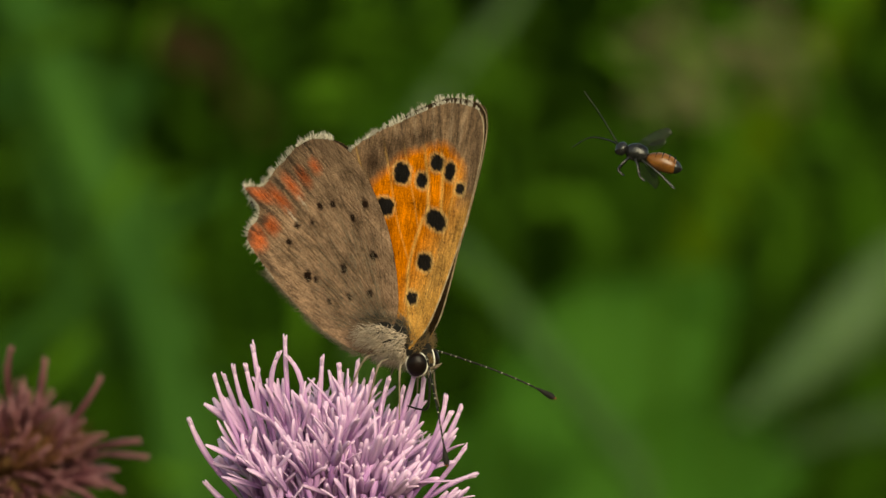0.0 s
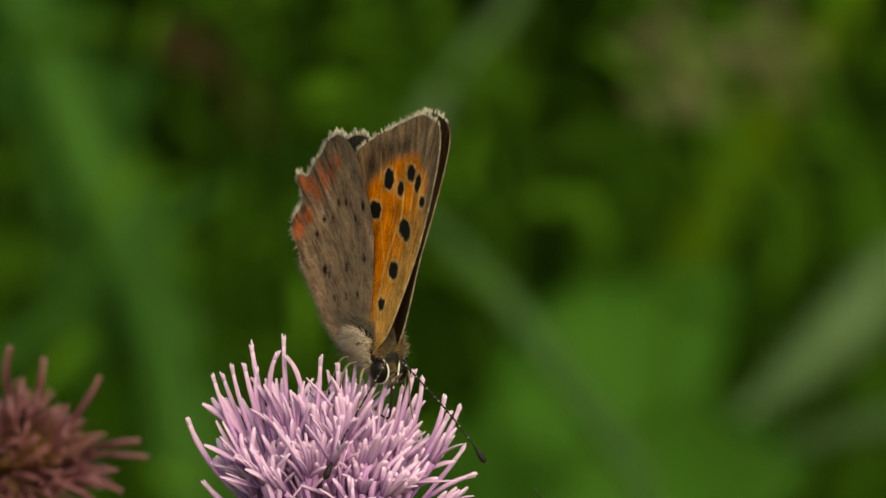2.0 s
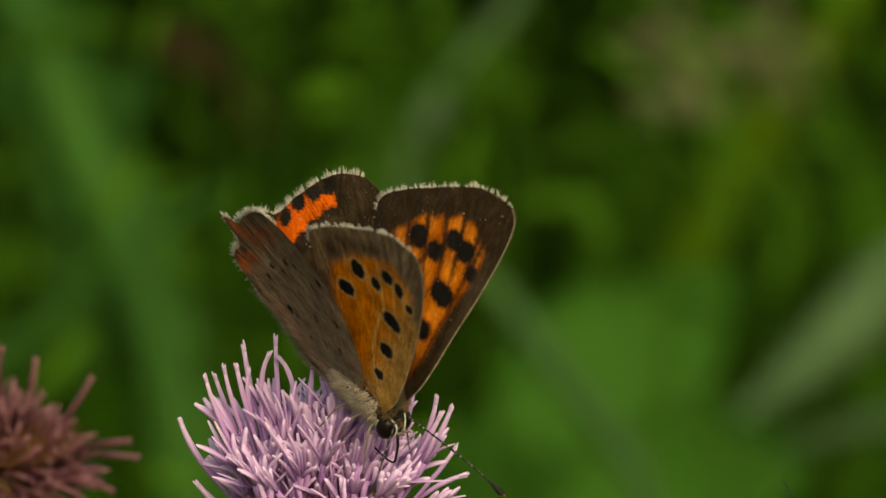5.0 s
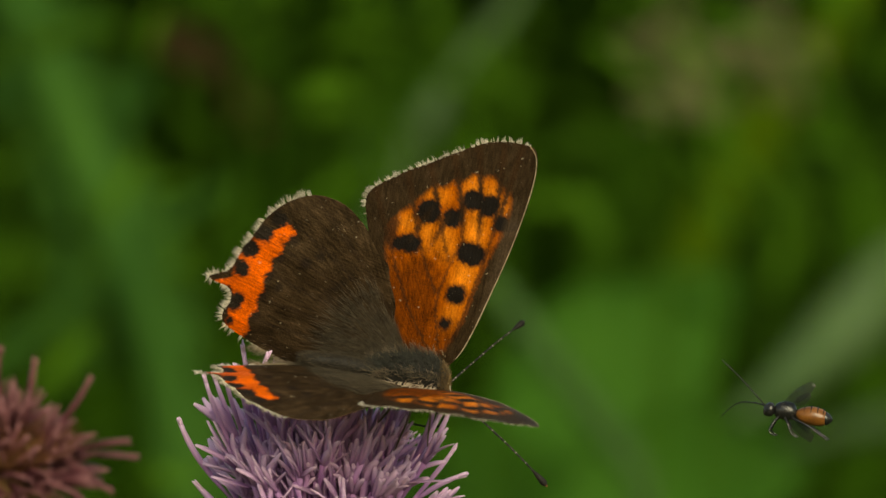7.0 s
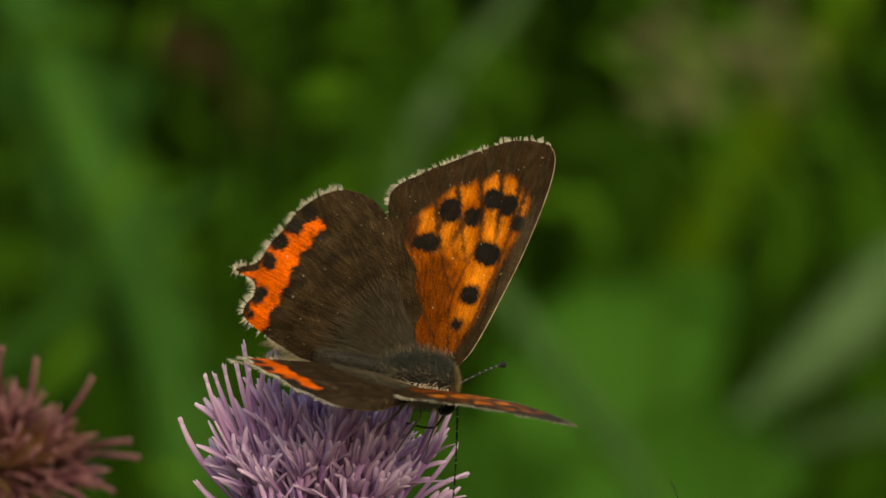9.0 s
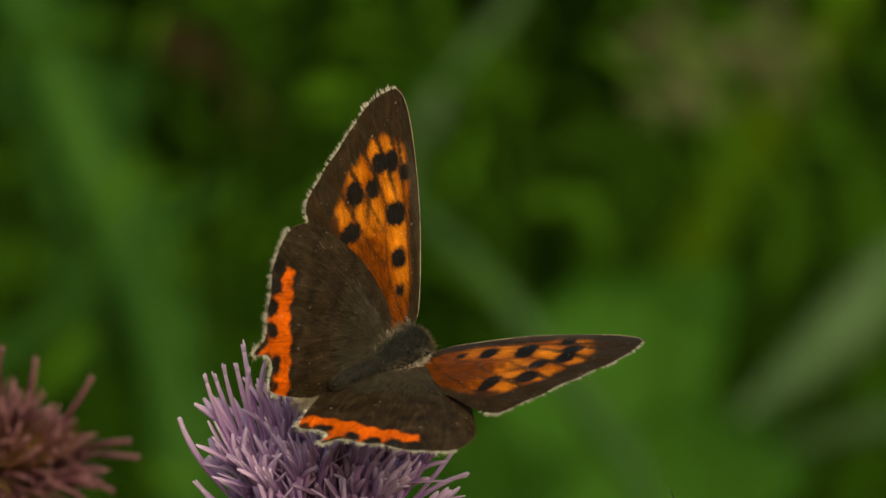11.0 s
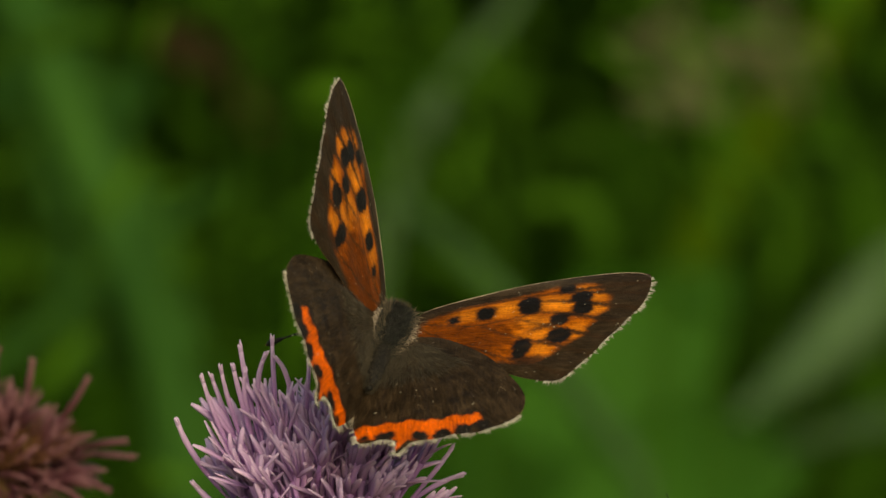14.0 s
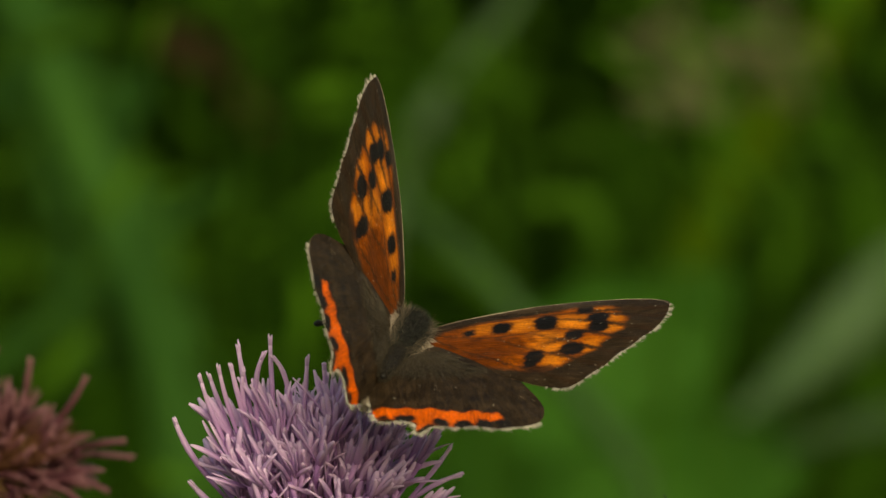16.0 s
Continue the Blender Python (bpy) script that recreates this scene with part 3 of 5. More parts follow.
def eye_side(side):
    bm = bmesh.new()
    bmesh.ops.create_uvsphere(bm, u_segments=28, v_segments=18, radius=1)
    for v in bm.verts:
        v.co = Vector((v.co.x * 0.62, v.co.y * 0.55, v.co.z * 0.75)) * MM
    eye = part("eye", bm, COMPOUND_EYE, butterfly, "glossy dark brown compound eye")
    eye.matrix_basis = pose(1.68 * MM, side * 0.64 * MM, -0.8 * MM, 0, 0, -side * 28)
    v, f = [], []
    ring = [Vector((0.64 * math.cos(t), -side * 0.02, 0.77 * math.sin(t))) * MM for t in np.linspace(0, 2 * math.pi, 49)]
    tube_data(ring, [0.055 * MM * (0.55 + 0.45 * math.cos(t) ** 2) for t in np.linspace(0, 2 * math.pi, 49)], 6, v, f)
    part_mesh("eye_ring", mesh_of("eye_ring", v, f), WHITE_SCALES, eye, "white scale ring")
    return eye


def fur(name, rings, count, length, width, material, parent, label, keep, lean=(-0.7, 0, 0), rough=0.38):
    """Hair over a body of revolution given by rings as in lobe()."""
    rng = random.Random(len(name) + count)
    r = spline(rings, 60)
    v, f = [], []
    for _ in range(count):
        x, z, w, h = r[rng.randrange(4, 56)]
        t = rng.uniform(0, 2 * math.pi)
        if not keep(x, math.sin(t)):
            continue
        nrm = Vector((0, math.cos(t), math.sin(t)))
        d = nrm + Vector(lean) * rng.uniform(0.5, 1.5) + Vector((rng.gauss(0, rough), rng.gauss(0, rough), rng.gauss(0, rough)))
        hair(v, f, Vector((x, w * math.cos(t) * 0.97, z + h * math.sin(t) * 0.97)) * MM, d, length * rng.uniform(0.5, 1.3) * MM, width * MM, (-0.2, 0, -0.1))
    return tagged(part_mesh(name, mesh_of(name, v, f), material, parent, label), kind="stuff")


def build_body():
    chest = [(-3.1, 0.0, 0.3, 0.35), (-2.7, 0.0, 0.62, 0.7), (-2.0, 0.15, 0.98, 1.1), (-1.0, 0.3, 1.18, 1.45), (0.0, 0.4, 1.2, 1.5), (1.0, 0.3, 1.1, 1.34), (1.65, -0.05, 0.82, 0.98), (1.95, -0.2, 0.2, 0.3)]
    thorax = part_mesh("thorax", lobe("thorax", chest), CHITIN, butterfly, "dark furry thorax")
    fur("back_fur", chest, 9000, 0.74, 0.011, GREY_FUR, thorax, "grey-olive hair", lambda x, s: s > 0.68, lean=(-0.6, 0, 0))
    fur("collar_fur", chest, 6500, 0.5, 0.013, BROWN_FUR, thorax, "brown collar hair", lambda x, s: s > 0.15 and x > 1.0, lean=(0.5, 0, 0))
    fur("side_fur", chest, 5000, 1.0, 0.012, SIDE_FUR, thorax, "brown-grey side hair", lambda x, s: 0.6 < s < 0.85 and x < 1.2, lean=(-0.4, 0, 0.5))
    fur("breast_fur", chest, 7500, 0.68, 0.02, PALE_FUR, thorax, "pale beige hair", lambda x, s: s < 0.48 and x < 1.1, lean=(-0.3, 0, -0.3), rough=0.6)
    tail = [(-1.6, 0.3, 0.45, 0.5), (-2.4, 0.4, 0.52, 0.55), (-3.8, 0.5, 0.55, 0.55), (-5.2, 0.55, 0.5, 0.5), (-6.6, 0.5, 0.36, 0.38), (-7.3, 0.4, 0.12, 0.12)]
    abdomen = part_mesh("abdomen", lobe("abdomen", tail), CHITIN, butterfly, "dark brown hairy abdomen")
    fur("abdomen_fur", tail, 2200, 0.3, 0.012, BASE_HAIR, abdomen, "dark brown hair", lambda x, s: True, lean=(-1.4, 0, 0))
    skull = [(0.9, -0.6, 0.3, 0.3), (1.2, -0.7, 0.52, 0.58), (1.65, -0.78, 0.5, 0.58), (2.05, -0.84, 0.34, 0.42), (2.24, -0.9, 0.1, 0.15)]
    head = part_mesh("head", lobe("head", skull), CHITIN, butterfly, "small brown hairy head")
    fur("head_fur", skull, 1100, 0.3, 0.014, BROWN_FUR, head, "short brown hair", lambda x, s: s > 0.35, lean=(0.5, 0, 0))
    fur("chin_fur", skull, 500, 0.4, 0.014, PALE_FUR, head, "pale chin hair", lambda x, s: s < -0.6, lean=(0.3, 0, -0.2))
    for side in (1, -1):
        eye_side(side)
        # palp
        v, f = tube_data([Vector(q) * MM for q in ((1.9, side * 0.2, -1.1), (2.3, side * 0.22, -1.05), (2.65, side * 0.24, -0.8), (2.85, side * 0.25, -0.6))], [0.11 * MM, 0.12 * MM, 0.08 * MM, 0.03 * MM], 8)
        part_mesh("palp", mesh_of("palp", v, f), LEG, butterfly, "dark pointed palp")
    v, f = tube_data([q * MM for q in spline([(1.95, 0, -1.15), (2.25, 0, -2.0), (2.3, 0, -3.0), (2.2, 0, -3.55), (1.6, 0, -3.75), (0.5, 0.1, -3.8)], 24)], [(0.095 - 0.002 * i) * MM for i in range(24)], 8)
    part_mesh("proboscis", mesh_of("proboscis", v, f), CHITIN, butterfly, "black bent sucking proboscis")
    for side in (1, -1):
        for x, foot in ((0.9, (1.5, 1.7, -4.0)), (0.0, (-0.4, 2.2, -3.8)), (-0.9, (-2.2, 1.9, -3.6))):
            hip = Vector((x, side * 0.55, -0.9))
            knee = Vector((x + (foot[0] - x) * 0.35, side * (foot[1] * 0.75 + 0.2), -0.95))
            shin = Vector((foot[0] * 0.85 + x * 0.15, side * foot[1], foot[2] * 0.72))
            end = Vector((foot[0] * 1.1, side * (foot[1] + 0.2), foot[2]))
            v, f = tube_data([q * MM for q in spline([hip, knee, shin, end], 18)], [(0.085 - 0.003 * i + (0.012 if i in (6, 7, 12) else 0)) * MM for i in range(18)], 7)
            part_mesh("leg", mesh_of("leg", v, f), LEG, butterfly, "thin pale scaly leg")


def make_antenna(side):
    """Along x from its socket: a beaded shaft of dark and white rings with a flat club at the end."""
    path = spline([(0, 0, 0), (2, 0, 0.12), (4.5, 0, 0.18), (6.6, 0, 0.08), (8.0, 0, -0.1)], 60)
    rad = []
    for i in range(60):
        r = 0.055 + 0.012 * math.sin(i * 2.1)
        if i > 46:
            r = 0.06 + 0.15 * math.sin(min(1, (i - 46) / 9) * 1.5) * (1 if i < 56 else (60 - i) / 4.5)
        rad.append(max(r, 0.04) * MM)
    v, f = tube_data([q * MM for q in path], rad, 8)
    ob = part_mesh("antenna", mesh_of("antenna", v, f), CHITIN, butterfly, "dark clubbed antenna ringed with white")
    for i in range(3, 46, 2):
        if i % 6 == 1:
            continue
        v, f = tube_data([path[i] * MM, (path[i] * 0.85 + path[i + 1] * 0.15) * MM, (path[i] * 0.7 + path[i + 1] * 0.3) * MM], [0.054 * MM, 0.06 * MM, 0.054 * MM], 8)
        part_mesh("ring", mesh_of("ring", v, f), RING, ob)
    v, f = tube_data([path[57] * MM, path[58] * MM, (path[59] + np.array([0.1, 0, 0])) * MM], [0.13 * MM, 0.1 * MM, 0.03 * MM], 8)
    part_mesh("club_tip", mesh_of("club_tip", v, f), CLUB_TIP, ob, "rusty brown tip")
    return ob


build_body()
forewing_r, forewing_l = make_wing("forewing", -1, False), make_wing("forewing", 1, False)
hindwing_r, hindwing_l = make_wing("hindwing", -1, True), make_wing("hindwing", 1, True)
antenna_r, antenna_l = make_antenna(-1), make_antenna(1)


# ---- thistles ----
def floret_from(path, width, rng):
    """A floret along a path in mm: a thin tube that swells towards its blunt, shortly lobed tip."""
    n = len(path)
    rad = []
    for i in range(n):
        u = i / (n - 1)
        rad.append(width * (0.5 if u < 0.4 else 0.5 + 0.5 * min(1, (u - 0.4) / 0.25)) * (1 if u < 0.9 else 0.82))
    v, f = tube_data([Vector(q) * MM for q in path], [r * MM for r in rad], 6, flat=0.75)
    tint = [min(1, max(0, (k // 6) / (n - 1) - 0.62) * 2.4) for k in range(len(v))]
    end = Vector(path[-1])
    d = (end - Vector(path[-2])).normalized()
    side = d.orthogonal().normalized()
    for k in range(4):
        w = side * math.cos(k * 1.57 + 0.4) + d.cross(side) * math.sin(k * 1.57 + 0.4)
        n0 = len(v)
        s = rng.uniform(0.15, 0.5)
        tube_data([(end - d * 0.25 + w * width * 0.38) * MM, (end + d * s * 0.6 + w * width * 0.48) * MM, (end + d * s + w * width * (0.4 + 0.35 * rng.random())) * MM],
                  [width * 0.4 * MM, width * 0.42 * MM, width * 0.2 * MM], 4, v, f)
        tint += [0.95] * (len(v) - n0)
    me = mesh_of("floret", v, f)
    col = np.ones((len(v), 4))
    col[:, :3] = np.array(tint)[:, None]
    me.color_attributes.new("along", "FLOAT_COLOR", "POINT").data.foreach_set("color", col.ravel())
    return me


def floret_mesh(rng, length, curl, width):
    """One open floret standing along z, bent towards x: a slender tube that splits into five long narrow pointed lobes round a dark anther tube."""
    k = rng.random() * 6
    tube = [Vector((curl * (i / 6) ** 2 * length, 0.045 * length * math.sin(i / 6 * 4 + k), length * i / 6)) for i in range(7)]
    v, f = tube_data([q * MM for q in tube], [width * q * MM for q in (0.4, 0.4, 0.42, 0.45, 0.55, 0.8, 1.0)], 6)
    tint = [0.0] * len(v)
    end, d = tube[-1], (tube[-1] - tube[-2]).normalized()
    side = d.orthogonal().normalized()
    for j in range(5):
        a = j * 2 * math.pi / 5 + rng.uniform(-0.35, 0.35)
        w = side * math.cos(a) + d.cross(side) * math.sin(a)
        size, open_ = rng.uniform(2.2, 3.8), abs(rng.gauss(0.14, 0.22))
        bow, skew = rng.uniform(-0.3, 0.5), d.cross(w) * rng.uniform(-0.5, 0.5)
        path = [(end - d * 0.2 + w * width * 0.4 + (d + w * open_) * size * u + (w * bow + skew) * size * u * u * 0.5) for u in (0, 0.2, 0.42, 0.64, 0.84, 1.0)]
        n0 = len(v)
        wide = rng.uniform(0.75, 1.2)
        tube_data([q * MM for q in path], [width * wide * q * MM for q in (0.55, 0.8, 1.0, 1.0, 0.85, 0.42)], 5, v, f, flat=0.42)
        tint += [(0.05, 0.15, 0.3, 0.5, 0.8, 1.0)[i // 5] for i in range(len(v) - n0)]
    me = mesh_of("floret", v, f)
    col = np.ones((len(v), 4))
    col[:, :3] = np.array(tint)[:, None]
    me.color_attributes.new("along", "FLOAT_COLOR", "POINT").data.foreach_set("color", col.ravel())
    return me


def bract_mesh():
    bm = bmesh.new()
    rows = [(0, 0.55, 0.0), (0.8, 0.62, 0.12), (1.7, 0.4, 0.14), (2.3, 0.1, 0.02), (2.7, 0.02, -0.15)]
    grid = []
    for z, w, o in rows:
        grid.append([bm.verts.new(Vector((o + dx, y * w, z)) * MM) for y, dx in ((-1, -0.08), (0, 0.12), (1, -0.08), (0, -0.02))])
    for p, q in zip(grid[:-1], grid[1:]):
        for k in range(4):
            bm.faces.new((p[k], p[(k + 1) % 4], q[(k + 1) % 4], q[k]))
    bm.faces.new(grid[0][::-1])
    bm.faces.new(grid[-1])
    me = bpy.data.meshes.new("bract")
    bm.to_mesh(me)
    bm.free()
    return me


def make_thistle(name, label, seed, florets, petal, bract, lengths, spread, stray=(), shrink=0.3, stout=1.0, tuft=0):
    """A thistle head on its stem. The origin is the middle of the flower's base; florets rise from a small disc and spread."""
    rng = random.Random(seed)
    head = tagged(new(name), label, "thistle flower")
    cup = [(-7.5, 0, 0.8, 0.8), (-6.8, 0, 2.2, 2.2), (-5.0, 0, 3.3, 3.3), (-2.5, 0, 3.2, 3.2), (-0.6, 0, 2.7, 2.7), (0.0, 0, 1.5, 1.5)]
    me = lobe("cup", cup)
    me.transform(Matrix.Rotation(radians(-90), 4, "Y"))
    cup_ob = part_mesh("cup", me, bract, head, "scaly bud cup")
    bm_ = bract_mesh()
    bm_.materials.append(bract)
    for ring in range(7):
        for k in range(13):
            z = -6.4 + ring * 0.95
            r = (2.5, 3.05, 3.3, 3.35, 3.25, 3.05, 2.8)[ring]
            a = (k + 0.5 * (ring % 2)) * 2 * math.pi / 13
            ob = new("bract", bm_)
            ob.parent = cup_ob
            ob.matrix_basis = Matrix.Translation(Vector((r * math.cos(a), r * math.sin(a), z)) * MM) @ Matrix.Rotation(a, 4, "Z") @ pose(0, 0, 0, 0, 8 - ring * 2 + rng.uniform(-4, 4), 0)
    kinds = [floret_mesh(rng, rng.uniform(*lengths), c, rng.uniform(0.185, 0.235) * stout) for c in (-0.1, 0.02, 0.1, 0.16, 0.05, -0.05, 0.12, 0.2, -0.15, 0.0, 0.1, 0.18, -0.08, 0.06)]
    for me in kinds:
        me.materials.append(petal)
        me.polygons.foreach_set("use_smooth", [True] * len(me.polygons))

    def put(me, r0, a, tilt, twist, size):
        ob = new("floret", me)
        ob.parent = head
        ob.matrix_basis = Matrix.Translation(Vector((r0 * math.cos(a), r0 * math.sin(a), -0.3)) * MM) @ Matrix.Rotation(a, 4, "Z") @ Matrix.Rotation(radians(tilt), 4, "Y") @ Matrix.Rotation(radians(twist), 4, "Z")
        ob.scale = (1, 1, size)

    for i in range(florets):
        u = math.sqrt((i + 0.5) / florets)
        a = i * 2.39996
        tilt = spread * u ** 1.2 + rng.gauss(0, 12) * (1 - 0.45 * u)
        put(kinds[rng.randrange(len(kinds))], 2.4 * u, a, tilt, (180 if u > 0.7 else rng.choice((0, 180))) + rng.gauss(0, 45), rng.uniform(0.86, 1.1) * (1.0 - shrink * u))
    for x, z, mx, mz in stray:
        # outer florets that arch away and turn up at their ends
        y0, y1 = rng.uniform(-1.2, 0.8), rng.uniform(-1.6, 1.2)
        s0 = Vector((math.copysign(1.6, x), y0, 0.0))
        path = []
        for i in range(13):
            u = i / 12
            p = s0 * (1 - u) ** 2 + Vector((mx, (y0 + y1) / 2, mz)) * (2 * u * (1 - u)) + Vector((x, y1, z)) * u * u
            path.append(p)
        me = floret_from(path, rng.uniform(0.17, 0.215) * stout, rng)
        me.materials.append(petal)
        me.polygons.foreach_set("use_smooth", [True] * len(me.polygons))
        ob = new("floret", me)
        ob.parent = head
    if tuft:
        v, f = [], []
        for _ in range(tuft):
            w, u = rng.uniform(0, 6.283), math.sqrt(rng.random())
            out = Vector((math.cos(w), math.sin(w), 0))
            hair(v, f, out * (3.0 * u * MM), out * (1.5 * u) + Vector((rng.gauss(0, 0.25), rng.gauss(0, 0.25), 1.0)), rng.uniform(2.2, 4.4) * MM, 0.07 * MM)
        tagged(part_mesh("pappus", mesh_of("pappus", v, f), PAPPUS, head, "ochre-brown withered hair"), kind="stuff")
    v, f = tube_data([Vector(q) * MM for q in ((0, 0, -7.2), (1, 1, -60), (4, 6, -180), (3, 14, -380), (0, 20, -600))], [q * MM for q in (0.9, 1.1, 1.5, 1.9, 2.4)], 10)
    part_mesh("stem", mesh_of("stem", v, f), STEM, head, "ribbed green stem")
    head.rotation_mode = "QUATERNION"
    return head


THISTLE, THISTLE_BEHIND, THISTLE_FADED = (-7.0, 3.2, 581.3), (-2.3, 13.0, 577.4), (-29.0, 40.0, 585.9)
thistle = make_thistle("thistle", "lilac thistle flower head in full bloom", 11, 175, LILAC, BRACT, (8.9, 10.2), 24, stray=(
    (-8.5, 8.7, -7.4, 5.0), (-7.4, 4.9, -6.2, 3.4), (-6.2, 3.4, -4.0, 3.6), (-6.9, 11.8, -5.9, 7.7), (-6.4, 11.4, -5.4, 8.1), (-5.8, 12.2, -5.2, 8.5), (-4.7, 13.2, -4.2, 9.5),
    (-5.1, 12.3, -4.5, 9.1), (-4.4, 11.9, -4.9, 9.5), (-3.2, 13.2, -4.6, 10.5), (-2.8, 13.6, -2.8, 10.1), (-2.5, 12.7, -0.9, 11.1), (4.9, 11.9, 4.0, 8.6), (5.4, 11.2, 5.2, 8.1),
    (6.7, 9.9, 6.4, 7.1), (7.6, 9.4, 6.6, 6.6), (7.8, 6.9, 6.4, 4.9), (8.3, 5.2, 5.6, 4.6), (6.5, 3.4, 4.5, 4.5), (6.9, 9.0, 5.6, 6.4), (-7.0, 6.0, -5.0, 5.6),
    (-0.6, 12.6, -0.8, 9.0), (0.4, 12.2, 0.6, 8.0), (1.5, 12.3, 0.9, 9.0), (2.4, 11.8, 1.4, 8.6), (3.3, 11.6, 2.4, 8.4), (4.2, 11.0, 3.6, 7.4)), shrink=0.4)
thistle_behind = make_thistle("thistle", "pale rose thistle flower behind the bloom", 23, 45, ROSE, BRACT, (3.6, 4.8), 46)
thistle_faded = make_thistle("thistle", "fading reddish-brown thistle head with withered florets", 31, 60, FADED, DRY_BRACT, (2.2, 3.4), 104, stray=(
    (0.5, 8.0, -0.4, 5.0), (6.2, 5.8, 4.8, 2.8), (8.6, 2.0, 6.4, 1.6), (9.0, 0.3, 6.0, 0.8), (2.6, 6.6, 2.2, 4.0), (-2.5, 7.2, -2.6, 4.4), (7.4, -1.9, 5.0, -0.4)), stout=1.35, tuft=900)


# ---- wasp ----
def build_wasp():
    body = tagged(new("wasp"), "tiny black flying wasp with amber abdomen", "wasp")
    part_mesh("thorax", lobe("thorax", [(-0.75, -0.05, 0.1, 0.1), (-0.5, 0, 0.42, 0.45), (0.0, 0.02, 0.5, 0.56), (0.5, 0, 0.4, 0.42), (0.7, 0, 0.12, 0.12)]), WASP_BLACK, body)
    part_mesh("head", lobe("head", [(0.6, 0, 0.1, 0.1), (0.75, 0.02, 0.42, 0.38), (1.0, 0.0, 0.44, 0.42), (1.25, -0.05, 0.25, 0.3), (1.32, -0.06, 0.05, 0.08)]), WASP_BLACK, body)
    part_mesh("abdomen", lobe("abdomen", [(-0.6, -0.1, 0.1, 0.1), (-0.9, -0.13, 0.4, 0.38), (-1.5, -0.16, 0.58, 0.56), (-2.1, -0.2, 0.56, 0.52), (-2.45, -0.24, 0.42, 0.38), (-2.7, -0.26, 0.2, 0.2)]), WASP_AMBER, body, "amber orange abdomen")
    part_mesh("abdomen_tip", lobe("abdomen_tip", [(-2.4, -0.23, 0.45, 0.41), (-2.55, -0.245, 0.4, 0.36), (-2.75, -0.26, 0.2, 0.2), (-2.85, -0.27, 0.03, 0.03)]), WASP_BLACK, body, "black abdomen tip")
    for x, w in ((-1.15, 0.5), (-1.55, 0.6), (-1.95, 0.59), (-2.3, 0.5)):
        # dusky saddle on each segment's back
        v, f = tube_data([Vector((x, w * math.sin(t), -0.18 + (w - 0.01) * math.cos(t))) * MM for t in np.linspace(-1.15, 1.15, 11)], [0.045 * MM * (1 - 0.6 * abs(t)) for t in np.linspace(-1, 1, 11)], 6)
        part_mesh("segment_band", mesh_of("segment_band", v, f), WASP_BLACK, body, "dusky band")
    for side in (1, -1):
        v, f = tube_data([q * MM for q in spline([(1.2, side * 0.15, 0.2), (2.0, side * 0.5, 1.0 if side > 0 else 0.3), (3.0, side * 0.9, 1.95 if side > 0 else 0.15), (3.9, side * 1.2, 2.7 if side > 0 else -0.7)], 20)], [(0.05 - 0.0012 * i) * MM for i in range(20)], 6)
        part_mesh("antenna", mesh_of("antenna", v, f), WASP_BLACK, body, "long thread-like antenna")
        for x, fx in ((0.35, 0.8), (0.0, -0.5), (-0.4, -2.3)):
            v, f = tube_data([q * MM for q in spline([(x, side * 0.3, -0.35), (x * 0.5 + fx * 0.5, side * 0.6, -0.7), (fx, side * 0.7, -1.25), (fx - 0.4, side * 0.75, -1.5)], 12)], [(0.08 - 0.004 * i) * MM for i in range(12)], 6)
            part_mesh("leg", mesh_of("leg", v, f), WASP_BLACK, body)
        for nm, root, tip, w in (("forewing", (0.2, side * 0.35, 0.4), (-1.7, side * 1.6, 1.9 if side > 0 else -1.6), 0.55), ("hindwing", (-0.3, side * 0.35, 0.35), (-1.5, side * 1.2, 1.2 if side > 0 else -1.1), 0.4)):
            p, q = Vector(root), Vector(tip)
            d = (q - p)
            across = d.cross(Vector((0, 1, 0.3))).normalized()
            out = d.cross(across).normalized() * 0.012
            bm = bmesh.new()
            ring = [p + d * u + across * (w * s * math.sin(min(1, u * 1.05) * 2.6)) for s, us in ((1, np.linspace(0, 1, 10)), (-0.5, np.linspace(0.95, 0.08, 9))) for u in us]
            top = [bm.verts.new((c + out) * MM) for c in ring]
            low = [bm.verts.new((c - out) * MM) for c in ring]
            bm.faces.new(top)
            bm.faces.new(low[::-1])
            for k in range(len(ring)):
                bm.faces.new((top[k - 1], low[k - 1], low[k], top[k]))
            part(nm, bm, SMOKY, body, "smoky transparent wing")
    return body


def smoky_wing():
    m, n, l, b = shader("smoky_wing", 0.3, 0.5)
    b.inputs["Base Color"].default_value = (0.03, 0.028, 0.025, 1)
    t = n.new("ShaderNodeBsdfTransparent")
    grain = noise_node(n, l, 1500.0)
    r = n.new("ShaderNodeMapRange")
    r.inputs["To Min"].default_value = 0.15
    r.inputs["To Max"].default_value = 0.5
    l.new(grain.outputs["Fac"], r.inputs["Value"])
    s = n.new("ShaderNodeMixShader")
    l.new(r.outputs["Result"], s.inputs["Fac"])
    l.new(t.outputs[0], s.inputs[1])
    l.new(b.outputs[0], s.inputs[2])
    l.new(s.outputs[0], n["Material Output"].inputs["Surface"])
    return m


SMOKY = smoky_wing()
wasp = build_wasp()


